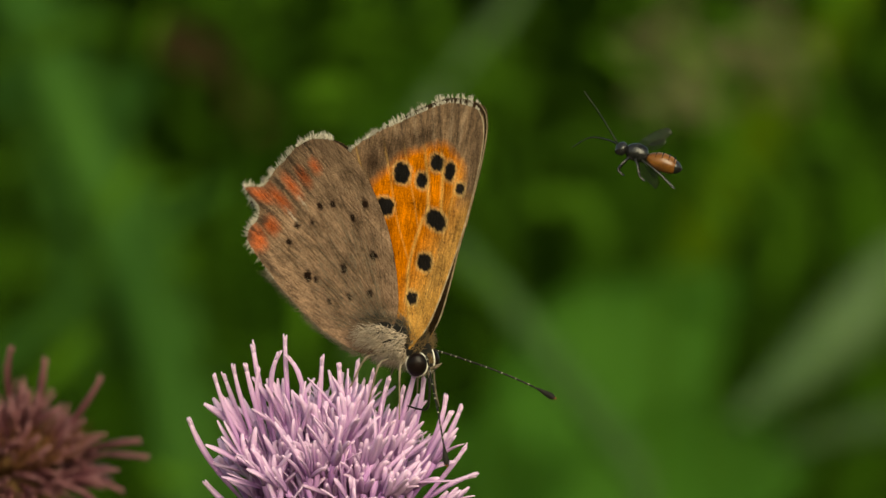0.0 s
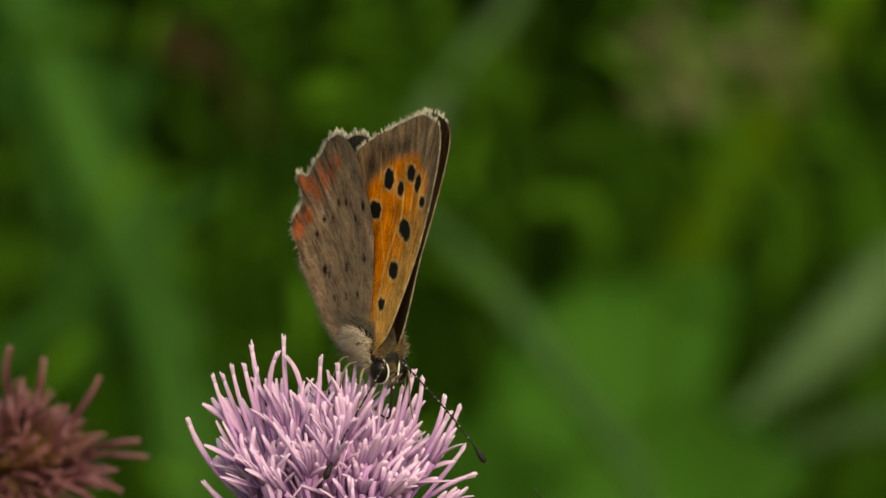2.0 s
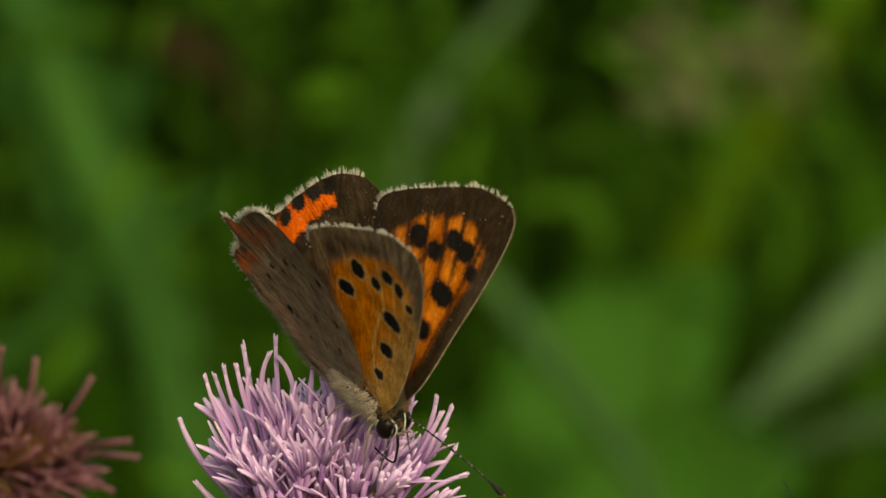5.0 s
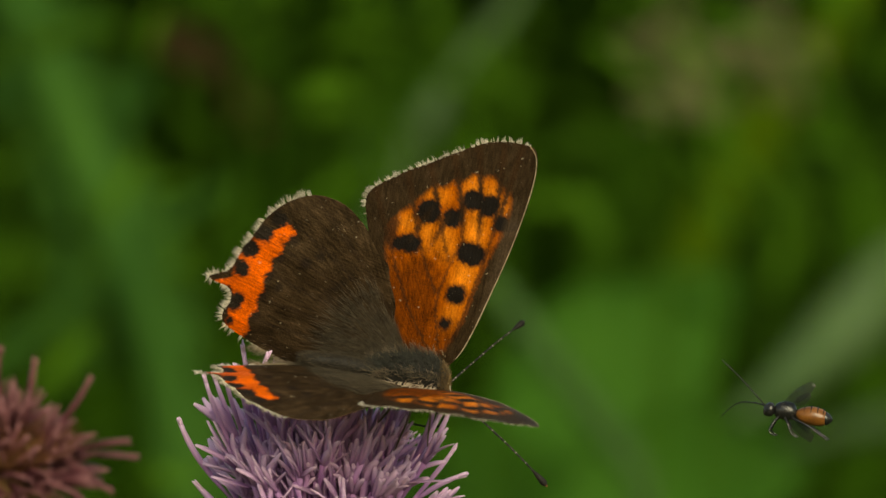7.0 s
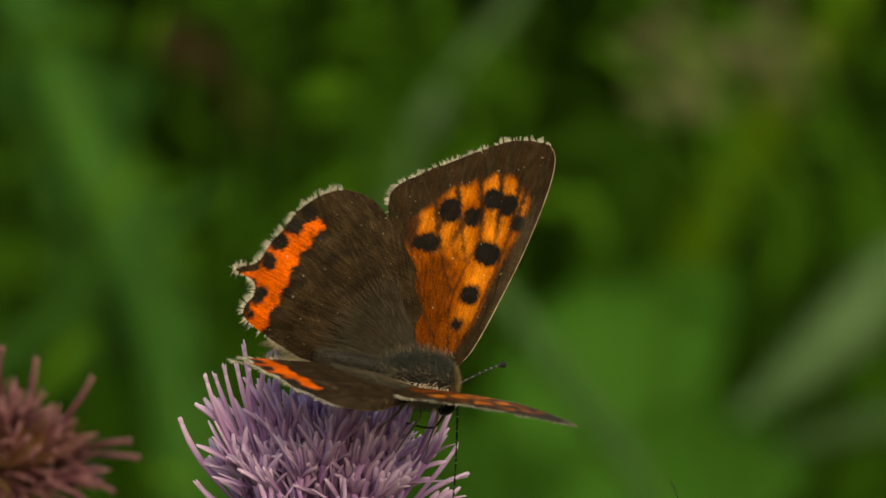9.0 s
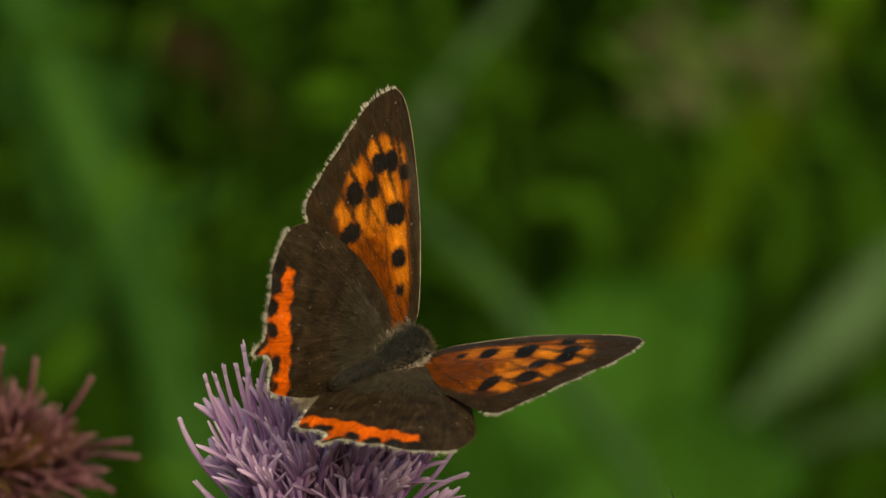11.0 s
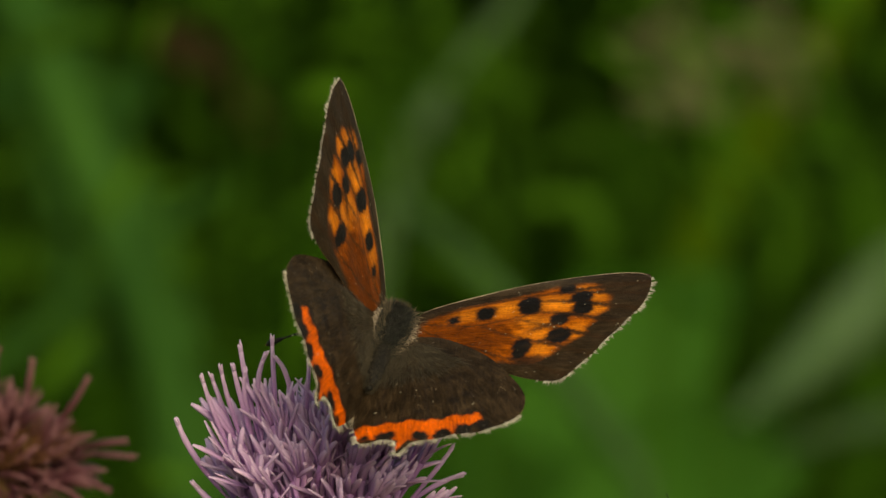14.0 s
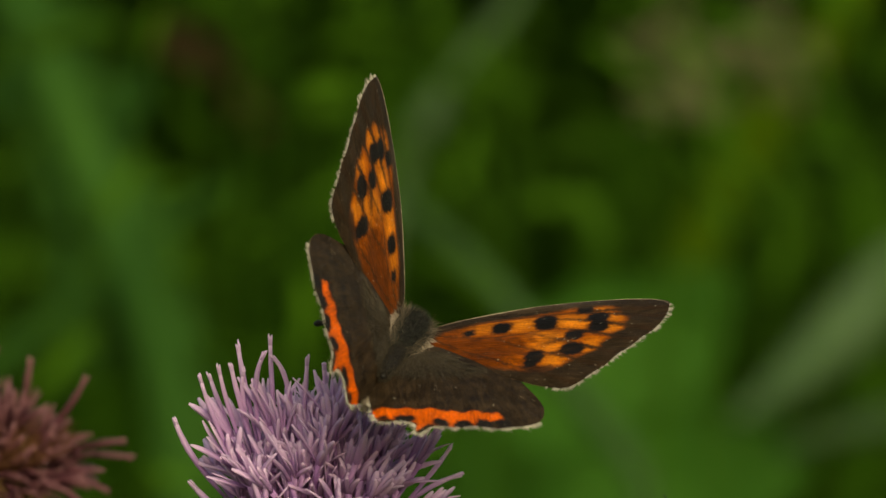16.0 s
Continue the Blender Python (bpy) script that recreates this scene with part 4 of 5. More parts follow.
# ---- meadow behind ----
def blade(verts, faces, path, width, face=(0, -1, 0)):
    """A folded blade with thickness: four corners to each step, pointed at the end."""
    path = [Vector(q) for q in path]
    base = len(verts)
    n = len(path)
    for i, q in enumerate(path):
        d = (path[min(i + 1, n - 1)] - path[max(i - 1, 0)]).normalized()
        side = d.cross(Vector(face)).normalized()
        out = side.cross(d).normalized()
        u = i / (n - 1)
        w = width * 0.5 * min(1, 0.6 + u * 2) * (1 if u < 0.6 else max(0.04, 1 - ((u - 0.6) / 0.4) ** 1.6))
        verts += [q - side * w, q - out * w * 0.25, q + side * w, q - out * (w * 0.25 + 0.0003)]
    for i in range(n - 1):
        for k in range(4):
            a, b = base + 4 * i + k, base + 4 * i + (k + 1) % 4
            faces.append((a, b, b + 4, a + 4))
    faces.append((base, base + 3, base + 2, base + 1))
    e = base + 4 * (n - 1)
    faces.append((e, e + 1, e + 2, e + 3))


def grass_blade(label, material, depth, width, *points):
    """A tall blade that rises from the ground, passes the given places (x, z) at its depth and ends at the last one."""
    x, z = points[0]
    foot = [Vector((x, depth + 0.03 * (1 - u), z * u)) for u in (0.0, 0.3, 0.6, 0.85)]
    plant = tagged(new("grass_plant"), label, "grass", "tall grass plants")
    v, f = [], []
    blade(v, f, foot[2:] + [Vector((px, depth, pz)) for px, pz in spline(points, 18)], width)
    part_mesh("blade", mesh_of("blade", v, f), material, plant)
    v, f = tube_data(foot[:3] + [foot[2] + Vector((0, 0.001, 0.02))], [width * 0.22, width * 0.2, width * 0.16, width * 0.12], 8)
    part_mesh("sheath", mesh_of("sheath", v, f), STEM, plant, "pale green sheath")
    return plant


def broad_leaf(label, material, centre, size, turn, tip_away=0.02):
    """A broad oval leaf on a stalk that comes up from the ground."""
    bm = bmesh.new()
    cx, cy, cz = centre
    w, h = size
    grid = []
    for i in range(15):
        u = i / 14
        row = []
        wid = w * 0.5 * math.sin(math.pi * min(1, 0.04 + u * 0.96)) ** 0.7
        for k in range(9):
            s = k / 4 - 1
            p = Vector((s * wid, tip_away * (u - 0.5) * 2 + 0.12 * w * (1 - s * s) + 0.02 * w * math.sin(u * 16 + abs(s) * 4), (u - 0.5) * h))
            p = Matrix.Rotation(radians(turn), 3, "Y") @ p
            row.append(bm.verts.new(p + Vector((cx, cy, cz))))
        grid.append(row)
    for a, b in zip(grid[:-1], grid[1:]):
        for k in range(8):
            bm.faces.new((a[k], a[k + 1], b[k + 1], b[k]))
    bmesh.ops.solidify(bm, geom=bm.faces[:], thickness=0.0004)
    leaf = part("leaf", bm, material)
    tagged(leaf, label, "leaf", "broad leaves")
    base = Matrix.Rotation(radians(turn), 3, "Y") @ Vector((0, 0, -h * 0.5)) + Vector((cx, cy, cz))
    v, f = tube_data([base + Vector((0, 0.002, 0.01)), base + Vector((0.0, 0.01, -0.1)), Vector((base.x + 0.02, base.y + 0.05, 0.0))], [0.0004, 0.0005, 0.0008], 7)
    part_mesh("stalk", mesh_of("stalk", v, f), GRASS, leaf, "green stalk")
    return leaf


def meadow():
    """The dense grass far behind, as one mass, its shade painted into the colour."""
    rng = random.Random(5)
    v, f = [], []
    for _ in range(5200):
        y = rng.uniform(0.75, 2.6)
        x = rng.uniform(-1, 1) * (0.16 + 0.2 * y)
        top = rng.uniform(0.45, 0.95)
        lean, away = rng.gauss(0, 0.16), rng.gauss(0, 0.05)
        pts = [(x, y, 0), (x + lean * 0.25, y, top * 0.4), (x + lean * 0.6, y + away * 0.5, top * 0.75), (x + lean * 1.3, y + away, top)]
        blade(v, f, [Vector(q) for q in spline(pts, 7)], rng.uniform(0.005, 0.012), (rng.gauss(0, 0.5), -1, 0))
    tagged(part_mesh("meadow_grass", mesh_of("meadow_grass", v, f), PAINTED_SHADE_GRASS), "dense tall green meadow grass far behind, shade painted into its colour", "grass", kind="stuff")


def open_meadow():
    """Shorter grass on all sides, with a clearing where the camera stands."""
    rng = random.Random(8)
    v, f = [], []
    while len(v) < 140000:
        x, y = rng.uniform(-4, 4), rng.uniform(-3.5, 5.5)
        if abs(x) < 0.25 + 0.25 * max(0, y) and -0.9 < y < 2.7 or math.hypot(x, y + 0.4) < 0.6:
            continue
        top, lean = rng.uniform(0.18, 0.45), rng.gauss(0, 0.1)
        pts = [(x, y, 0), (x + lean * 0.3, y, top * 0.5), (x + lean, y + rng.gauss(0, 0.05), top)]
        blade(v, f, [Vector(q) for q in spline(pts, 5)], rng.uniform(0.006, 0.014), (rng.gauss(0, 1), -1, 0))
    tagged(part_mesh("meadow_grass", mesh_of("meadow_grass", v, f), GRASS), "knee-high green meadow grass all around", "grass", kind="stuff")


meadow()
open_meadow()


def undergrowth():
    """Small leaves of weeds among the grass, out beyond the flowers."""
    rng = random.Random(19)
    v, f = [], []
    for _ in range(520):
        depth = rng.uniform(0.32, 1.0)
        k = (0.4 + depth) / 0.4
        c = Vector((rng.uniform(-0.03, 0.03) * k, depth, 0.6 + rng.uniform(-0.018, 0.017) * k))
        if c.x / k > 0.0 and c.z < 0.6 - 0.002 * k:
            continue
        turn = rng.uniform(-1.2, 1.2) + (0.5 if c.x < 0 else -0.5)
        d = Vector((math.sin(turn), rng.gauss(0, 0.3), math.cos(turn))).normalized()
        half = rng.uniform(0.5, 1.9) * k * MM
        bow = Vector((rng.gauss(0, 0.3), 0.2, -0.3)) * half
        path = [c + d * half * u * 1.6 + bow * u * u for u in (-1, -0.7, -0.35, 0, 0.35, 0.7, 1)]
        blade(v, f, path, half * rng.uniform(0.5, 0.9), (rng.gauss(0, 0.4), -1, rng.gauss(0, 0.4)))
        tube_data([path[1], path[0], Vector((c.x, c.y + 0.04, c.z * 0.5)), Vector((c.x, c.y + 0.05, 0))], [0.0001, 0.0001, 0.00015, 0.0003], 3, v, f)
    tagged(part_mesh("weed_leaves", mesh_of("weed_leaves", v, f), WEED), "small mixed green weed leaves among meadow grass", "leaves", kind="stuff")


def seed_head(x, depth, z, size, lean):
    """A loose panicle of grass seed on a thin stalk."""
    rng = random.Random(int(x * 10000) + 7)
    v, f = tube_data([Vector((x - lean * 0.5, depth + 0.03, 0)), Vector((x - lean * 0.3, depth, z * 0.6)), Vector((x, depth, z - size)), Vector((x + lean * 0.3, depth, z + size))], [0.0005, 0.0005, 0.0004, 0.0002], 6)
    stalk = part_mesh("flowering_grass", mesh_of("flowering_grass", v, f), GRASS)
    tagged(stalk, "pale olive grass seed head in the meadow", "grass", "grass seed heads")
    v, f = [], []
    for _ in range(70):
        u = rng.uniform(-1, 1)
        p = Vector((x + lean * 0.15 * (u + 1), depth, z + u * size))
        q = p + Vector((rng.gauss(0, 0.45), rng.gauss(0, 0.45), rng.uniform(-0.1, 0.4))) * size * (1.1 - 0.5 * u)
        tube_data([p, p.lerp(q, 0.6), p.lerp(q, 0.8), q], [0.0002, 0.0003, size * 0.13, 0.0002], 5, v, f)
    tagged(part_mesh("panicle", mesh_of("panicle", v, f), SEED, stalk, "pale olive spikelets"), kind="stuff")


grass_blade("grey-green stalk leaning across the meadow", STALK, 0.45, 0.0034, (0.0253, 0.5709), (0.0213, 0.5763), (0.0143, 0.5851), (0.0074, 0.5938), (0.0008, 0.6008), (-0.0058, 0.607), (-0.0102, 0.6143))
grass_blade("pale grey-green grass blade leaning over", BLUISH, 0.60, 0.0045, (-0.012, 0.558), (-0.011, 0.587), (-0.007, 0.611), (0.007, 0.632), (0.016, 0.645))
grass_blade("long olive-yellow grass blade bending over", OLIVE, 0.62, 0.0083, (0.0318, 0.5523), (0.0340, 0.5773), (0.0385, 0.6012), (0.0612, 0.6375), (0.0658, 0.6465))
grass_blade("pale grey-green leaf blade drooping in the grass", BLUISH, 0.47, 0.0098, (0.0743, 0.5629), (0.0721, 0.5883), (0.0626, 0.5979), (0.0541, 0.5915), (0.0445, 0.5830), (0.0371, 0.5777))
grass_blade("pale grey-green leaf blade drooping in the grass", BLUISH, 0.50, 0.0052, (0.0733, 0.5582), (0.0701, 0.5739), (0.0628, 0.5769), (0.0544, 0.5759), (0.0440, 0.5728))
grass_blade("bright green grass blade in the meadow", LUSH, 0.42, 0.0076, (-0.031, 0.562), (-0.034, 0.585), (-0.041, 0.604), (-0.051, 0.628), (-0.055, 0.641))
grass_blade("bright green grass blade in the meadow", LUSH, 0.50, 0.0068, (-0.027, 0.558), (-0.033, 0.580), (-0.040, 0.603), (-0.049, 0.623), (-0.055, 0.641))
grass_blade("bright green grass blade in the meadow", LUSH, 0.55, 0.0064, (-0.053, 0.556), (-0.051, 0.579), (-0.054, 0.605), (-0.060, 0.626), (-0.065, 0.638))
grass_blade("mid green grass blade in the meadow", LUSH, 0.45, 0.0039, (-0.062, 0.560), (-0.059, 0.582), (-0.054, 0.587), (-0.035, 0.603), (-0.026, 0.609))
grass_blade("mid green grass blade in the meadow", GRASS, 0.60, 0.0084, (-0.030, 0.553), (-0.019, 0.599), (-0.009, 0.616), (0.001, 0.637))
grass_blade("mid green grass blade in the meadow", GRASS, 0.60, 0.0075, (0.012, 0.553), (0.019, 0.585), (0.029, 0.616), (0.035, 0.645))
grass_blade("mid green grass blade in the meadow", GRASS, 0.55, 0.0064, (0.057, 0.556), (0.060, 0.586), (0.057, 0.611), (0.049, 0.630))
broad_leaf("broad green leaf behind the grass", LUSH, (-0.051, 0.45, 0.624), (0.009, 0.019), 40)
broad_leaf("broad green leaf behind the grass", LUSH, (-0.044, 0.50, 0.619), (0.008, 0.015), 35)
broad_leaf("broad lush green leaf in the grass", LEAF, (0.0303, 0.485, 0.5687), (0.0205, 0.0411), 78)
broad_leaf("broad lush green leaf in the grass", LEAF, (0.0228, 0.507, 0.5838), (0.0249, 0.0345), 70)
broad_leaf("broad lush green leaf in the grass", LEAF, (0.0324, 0.572, 0.5892), (0.0151, 0.0270), 60)
broad_leaf("broad lush green leaf in the grass", LEAF, (0.0140, 0.572, 0.5687), (0.0216, 0.0453), 80)
broad_leaf("broad lush green leaf in the grass", LEAF, (0.0400, 0.593, 0.5697), (0.0184, 0.0249), 80)
broad_leaf("broad green leaf behind the grass", GRASS, (-0.039, 0.50, 0.579), (0.015, 0.027), 60)
broad_leaf("broad green leaf behind the grass", LUSH, (-0.050, 0.60, 0.601), (0.011, 0.020), 50)
broad_leaf("small dry brown leaf hanging in the grass", DRY, (-0.034, 0.50, 0.627), (0.006, 0.016), -62)
broad_leaf("small dry brown leaf hanging in the grass", DRY, (-0.029, 0.60, 0.621), (0.005, 0.011), -40)
seed_head(0.031, 0.50, 0.622, 0.0053, 0.012)
seed_head(0.040, 0.50, 0.628, 0.0045, 0.012)
seed_head(0.051, 0.60, 0.626, 0.0046, 0.012)
seed_head(0.031, 0.60, 0.632, 0.0042, 0.012)
undergrowth()


def rest(x, y, z, rx, ry, rz):
    """A pose in mm."""
    return pose(x * MM, y * MM, z * MM, rx, ry, rz)


# Hinges on the body, in mm, with the side and how deep the wing root sits.
FORE_R, FORE_L = (1.39, -0.92, 0.57, -1, 0.44), (1.39, 0.92, 0.57, 1, 0.44)
HIND_R, HIND_L = (-0.87, -0.97, 0.51, -1, 0.5), (-0.87, 0.97, 0.51, 1, 0.5)
FORE_L_SHUT, HIND_L_SHUT = (1.39, 0.38, 0.57, 1, 0.44), (-0.87, 0.4, 0.51, 1, 0.5)


def beat(hinge, lift, sweep, twist):
    """The pose of a wing on the body: lifted from level, swept towards the head, twisted on its span (degrees)."""
    x, y, z, side, deep = hinge
    th, ph, ps = radians(lift), radians(sweep), radians(twist)
    out, fwd, up = Vector((0, side * math.cos(th), math.sin(th))), Vector((1, 0, 0)), Vector((0, -side * math.sin(th), math.cos(th)))
    a = math.cos(ph) * out + math.sin(ph) * fwd
    b = math.cos(ps) * (-math.sin(ph) * out + math.cos(ph) * fwd) + math.sin(ps) * up
    m = Matrix((a, b, a.cross(b))).transposed().to_4x4()
    m.translation = (Vector((x, y, z)) - a * deep) * MM
    return m


def aim(side, x, y, z):
    """The pose of an antenna that points along (x, y, z) on the body."""
    q = Vector((x, y, z)).to_track_quat("X", "Z")
    return Matrix.Translation(Vector((2.1, side * 0.4, 0.0)) * MM) @ q.to_matrix().to_4x4()


def sway(base, shift):
    """A thistle's pose, swung sideways by so many mm."""
    x, y, z = base
    return pose((x + shift) * MM, y * MM, z * MM, 15, 0, 0)


def motions():
    walk(butterfly, [
        (0.0, rest(-2.41, -0.79, 594.47, 11.2, 13.6, -36.4)),
        (0.5, rest(-2.77, -0.88, 594.10, 4.5, 14.4, -46.3)),
        (0.8, rest(-3.67, -1.36, 593.92, 1.0, 20.5, -63.9)),
        (1.0, rest(-3.59, -1.21, 593.71, -1.3, 24.6, -63.0)),
        (1.5, rest(-3.52, -0.89, 594.04, 1.6, 20.0, -60.8)),
        (2.0, rest(-3.83, -0.62, 594.10, 3.0, 17.4, -62.6)),
        (2.5, rest(-4.32, -0.79, 594.05, -1.7, 17.7, -65.4)),
        (2.6, rest(-4.32, -0.79, 594.05, -1.7, 17.7, -65.4)),
        (2.7, rest(-5.43, -1.25, 594.27, -22.4, 21.4, -110.4)),
        (2.8, rest(-5.95, -1.29, 594.90, -13.0, 21.8, -100.1)),
        (3.0, rest(-6.32, -1.04, 594.84, -0.4, 16.4, -106.1)),
        (3.5, rest(-6.27, -1.30, 594.93, -2.9, 19.2, -108.2)),
        (3.6, rest(-4.97, -4.35, 591.68, 9.9, 29.9, -59.3)),
        (4.0, rest(-4.69, -4.39, 591.59, 25.9, 34.1, -48.0)),
        (4.2, rest(-4.69, -4.39, 591.59, 25.9, 34.1, -48.0)),
        (6.3, rest(-1.64, -2.89, 590.71, 30.8, 31.3, 1.2)),
        (6.5, rest(-1.54, -2.51, 591.11, 30.4, 26.2, 2.0)),
        (6.9, rest(-1.88, -1.79, 591.70, 35.7, 17.9, 3.2)),
        (7.0, rest(-1.61, -0.95, 592.13, 48.0, 9.1, 9.2)),
        (7.5, rest(-1.61, -1.56, 592.18, 46.9, 9.6, 17.7)),
        (8.0, rest(-1.16, -2.31, 592.10, 48.6, 11.7, 19.1)),
        (8.5, rest(-1.18, -2.42, 592.01, 48.4, 12.1, 19.3)),
        (9.0, rest(-1.06, -2.49, 592.10, 49.9, 11.6, 22.4)),
        (9.2, rest(-1.16, -2.48, 592.10, 48.9, 10.7, 24.8)),
        (11.3, rest(-2.58, -1.54, 593.82, 46.8, -16.7, 55.1)),
        (11.5, rest(-2.65, -1.47, 593.89, 46.1, -16.4, 52.9)),
        (12.0, rest(-2.98, -1.12, 594.15, 41.7, -21.6, 58.5)),
        (12.5, rest(-3.20, -0.93, 594.27, 39.2, -23.3, 60.9)),
        (13.0, rest(-3.44, -0.76, 594.36, 38.2, -22.9, 63.3)),
        (13.5, rest(-3.49, -0.69, 594.56, 36.4, -29.1, 65.9)),
        (14.0, rest(-3.27, -0.64, 594.95, 33.7, -27.9, 79.1)),
        (14.5, rest(-3.30, -0.58, 594.98, 33.5, -27.5, 82.1)),
        (15.0, rest(-2.67, -1.16, 594.71, 36.9, -20.5, 79.0)),
        (15.5, rest(-2.37, -1.30, 594.59, 38.4, -18.7, 79.2)),
        (16.0, rest(-2.38, -1.33, 594.55, 38.1, -18.2, 78.8)),
    ])
    walk(forewing_r, [
        (0.0, beat(FORE_R, 98.2, -1.7, 0.4)), (0.5, beat(FORE_R, 88.6, -2.0, 0.8)), (0.8, beat(FORE_R, 78.6, -2.3, 0.9)), (1.0, beat(FORE_R, 78.6, -3.3, 2.9)),
        (1.5, beat(FORE_R, 90.3, -2.1, 2.1)), (2.0, beat(FORE_R, 96.1, 0.2, 1.3)), (2.5, beat(FORE_R, 92.1, 1.2, 0.3)), (2.6, beat(FORE_R, 92.1, 1.2, 0.3)),
        (2.7, beat(FORE_R, 84.0, -23.0, -9.0)), (2.8, beat(FORE_R, 83.0, -18.0, 10.0)), (3.0, beat(FORE_R, 91.3, -16.2, 11.0)), (3.5, beat(FORE_R, 93.3, -19.5, 11.0)),
        (3.6, beat(FORE_R, 94.5, -1.6, -2.0)), (4.0, beat(FORE_R, 99.5, -2.6, -2.0)), (4.2, beat(FORE_R, 99.5, -2.6, -2.0)), (6.3, beat(FORE_R, 34.0, 3.0, 3.7)),
        (6.5, beat(FORE_R, 30.8, 3.8, 2.4)), (6.9, beat(FORE_R, 33.3, 4.0, 4.4)), (7.0, beat(FORE_R, 42.8, 2.2, 4.4)), (7.5, beat(FORE_R, 43.5, -0.9, 4.3)),
        (8.0, beat(FORE_R, 45.0, -2.5, 4.3)), (8.5, beat(FORE_R, 44.7, -2.6, 4.2)), (9.0, beat(FORE_R, 44.8, -3.6, 4.2)), (9.2, beat(FORE_R, 43.4, -5.7, 4.2)),
        (11.3, beat(FORE_R, 49.1, -4.6, 14.4)), (11.5, beat(FORE_R, 48.0, -2.0, 14.0)), (12.0, beat(FORE_R, 46.4, -1.9, 13.5)), (12.5, beat(FORE_R, 45.2, -1.7, 13.3)),
        (13.0, beat(FORE_R, 46.0, -1.3, 12.7)), (13.5, beat(FORE_R, 44.5, -1.6, 11.9)), (14.0, beat(FORE_R, 40.5, -2.7, 11.2)), (14.5, beat(FORE_R, 41.2, -2.9, 10.9)),
        (15.0, beat(FORE_R, 42.5, -3.9, 12.1)), (15.5, beat(FORE_R, 42.3, -5.5, 14.1)), (16.0, beat(FORE_R, 42.4, -4.9, 13.2)),
    ])
    walk(forewing_l, [
        (0.0, beat(FORE_L_SHUT, 84.8, -3.7, 0.2)), (0.5, beat(FORE_L, 94.4, -3.3, -1.0)), (0.8, beat(FORE_L, 68.9, 1.9, 11.3)), (1.0, beat(FORE_L, 77.9, -3.1, 11.3)),
        (1.5, beat(FORE_L, 92.6, -1.6, 4.2)), (2.0, beat(FORE_L_SHUT, 86.9, -0.8, 2.2)), (2.5, beat(FORE_L_SHUT, 90.9, 0.2, 1.2)), (2.6, beat(FORE_L_SHUT, 90.9, 0.2, 1.2)),
        (2.7, beat(FORE_L, 94.0, -7.0, -10.0)), (2.8, beat(FORE_L, 85.0, -13.0, 6.0)), (3.0, beat(FORE_L, 53.9, -15.4, 6.3)), (3.5, beat(FORE_L, 53.9, -19.3, 6.9)),
        (3.6, beat(FORE_L_SHUT, 88.5, -5.6, -2.3)), (4.0, beat(FORE_L_SHUT, 83.5, -6.6, -2.3)), (4.2, beat(FORE_L_SHUT, 83.5, -6.6, -2.3)), (6.3, beat(FORE_L, 44.1, -0.4, 5.0)),
        (6.5, beat(FORE_L, 45.5, -0.1, 6.5)), (6.9, beat(FORE_L, 49.2, 0.4, 3.9)), (7.0, beat(FORE_L, 62.9, -1.0, 0.3)), (7.5, beat(FORE_L, 61.6, -1.7, 1.1)),
        (8.0, beat(FORE_L, 61.3, -2.8, 0.5)), (8.5, beat(FORE_L, 58.4, -2.7, 0.8)), (9.0, beat(FORE_L, 58.8, -3.2, 0.9)), (9.2, beat(FORE_L, 59.2, -2.4, -1.2)),
        (11.3, beat(FORE_L, 43.3, -6.4, 8.7)), (11.5, beat(FORE_L, 44.2, -6.8, 6.4)), (12.0, beat(FORE_L, 45.2, -6.4, 6.7)), (12.5, beat(FORE_L, 45.3, -6.3, 6.1)),
        (13.0, beat(FORE_L, 44.5, -6.1, 6.9)), (13.5, beat(FORE_L, 45.7, -5.2, 7.0)), (14.0, beat(FORE_L, 49.5, -5.2, 8.5)), (14.5, beat(FORE_L, 48.8, -5.5, 8.6)),
        (15.0, beat(FORE_L, 47.3, -6.2, 9.8)), (15.5, beat(FORE_L, 48.3, -7.3, 11.4)), (16.0, beat(FORE_L, 47.6, -6.8, 11.5)),
    ])
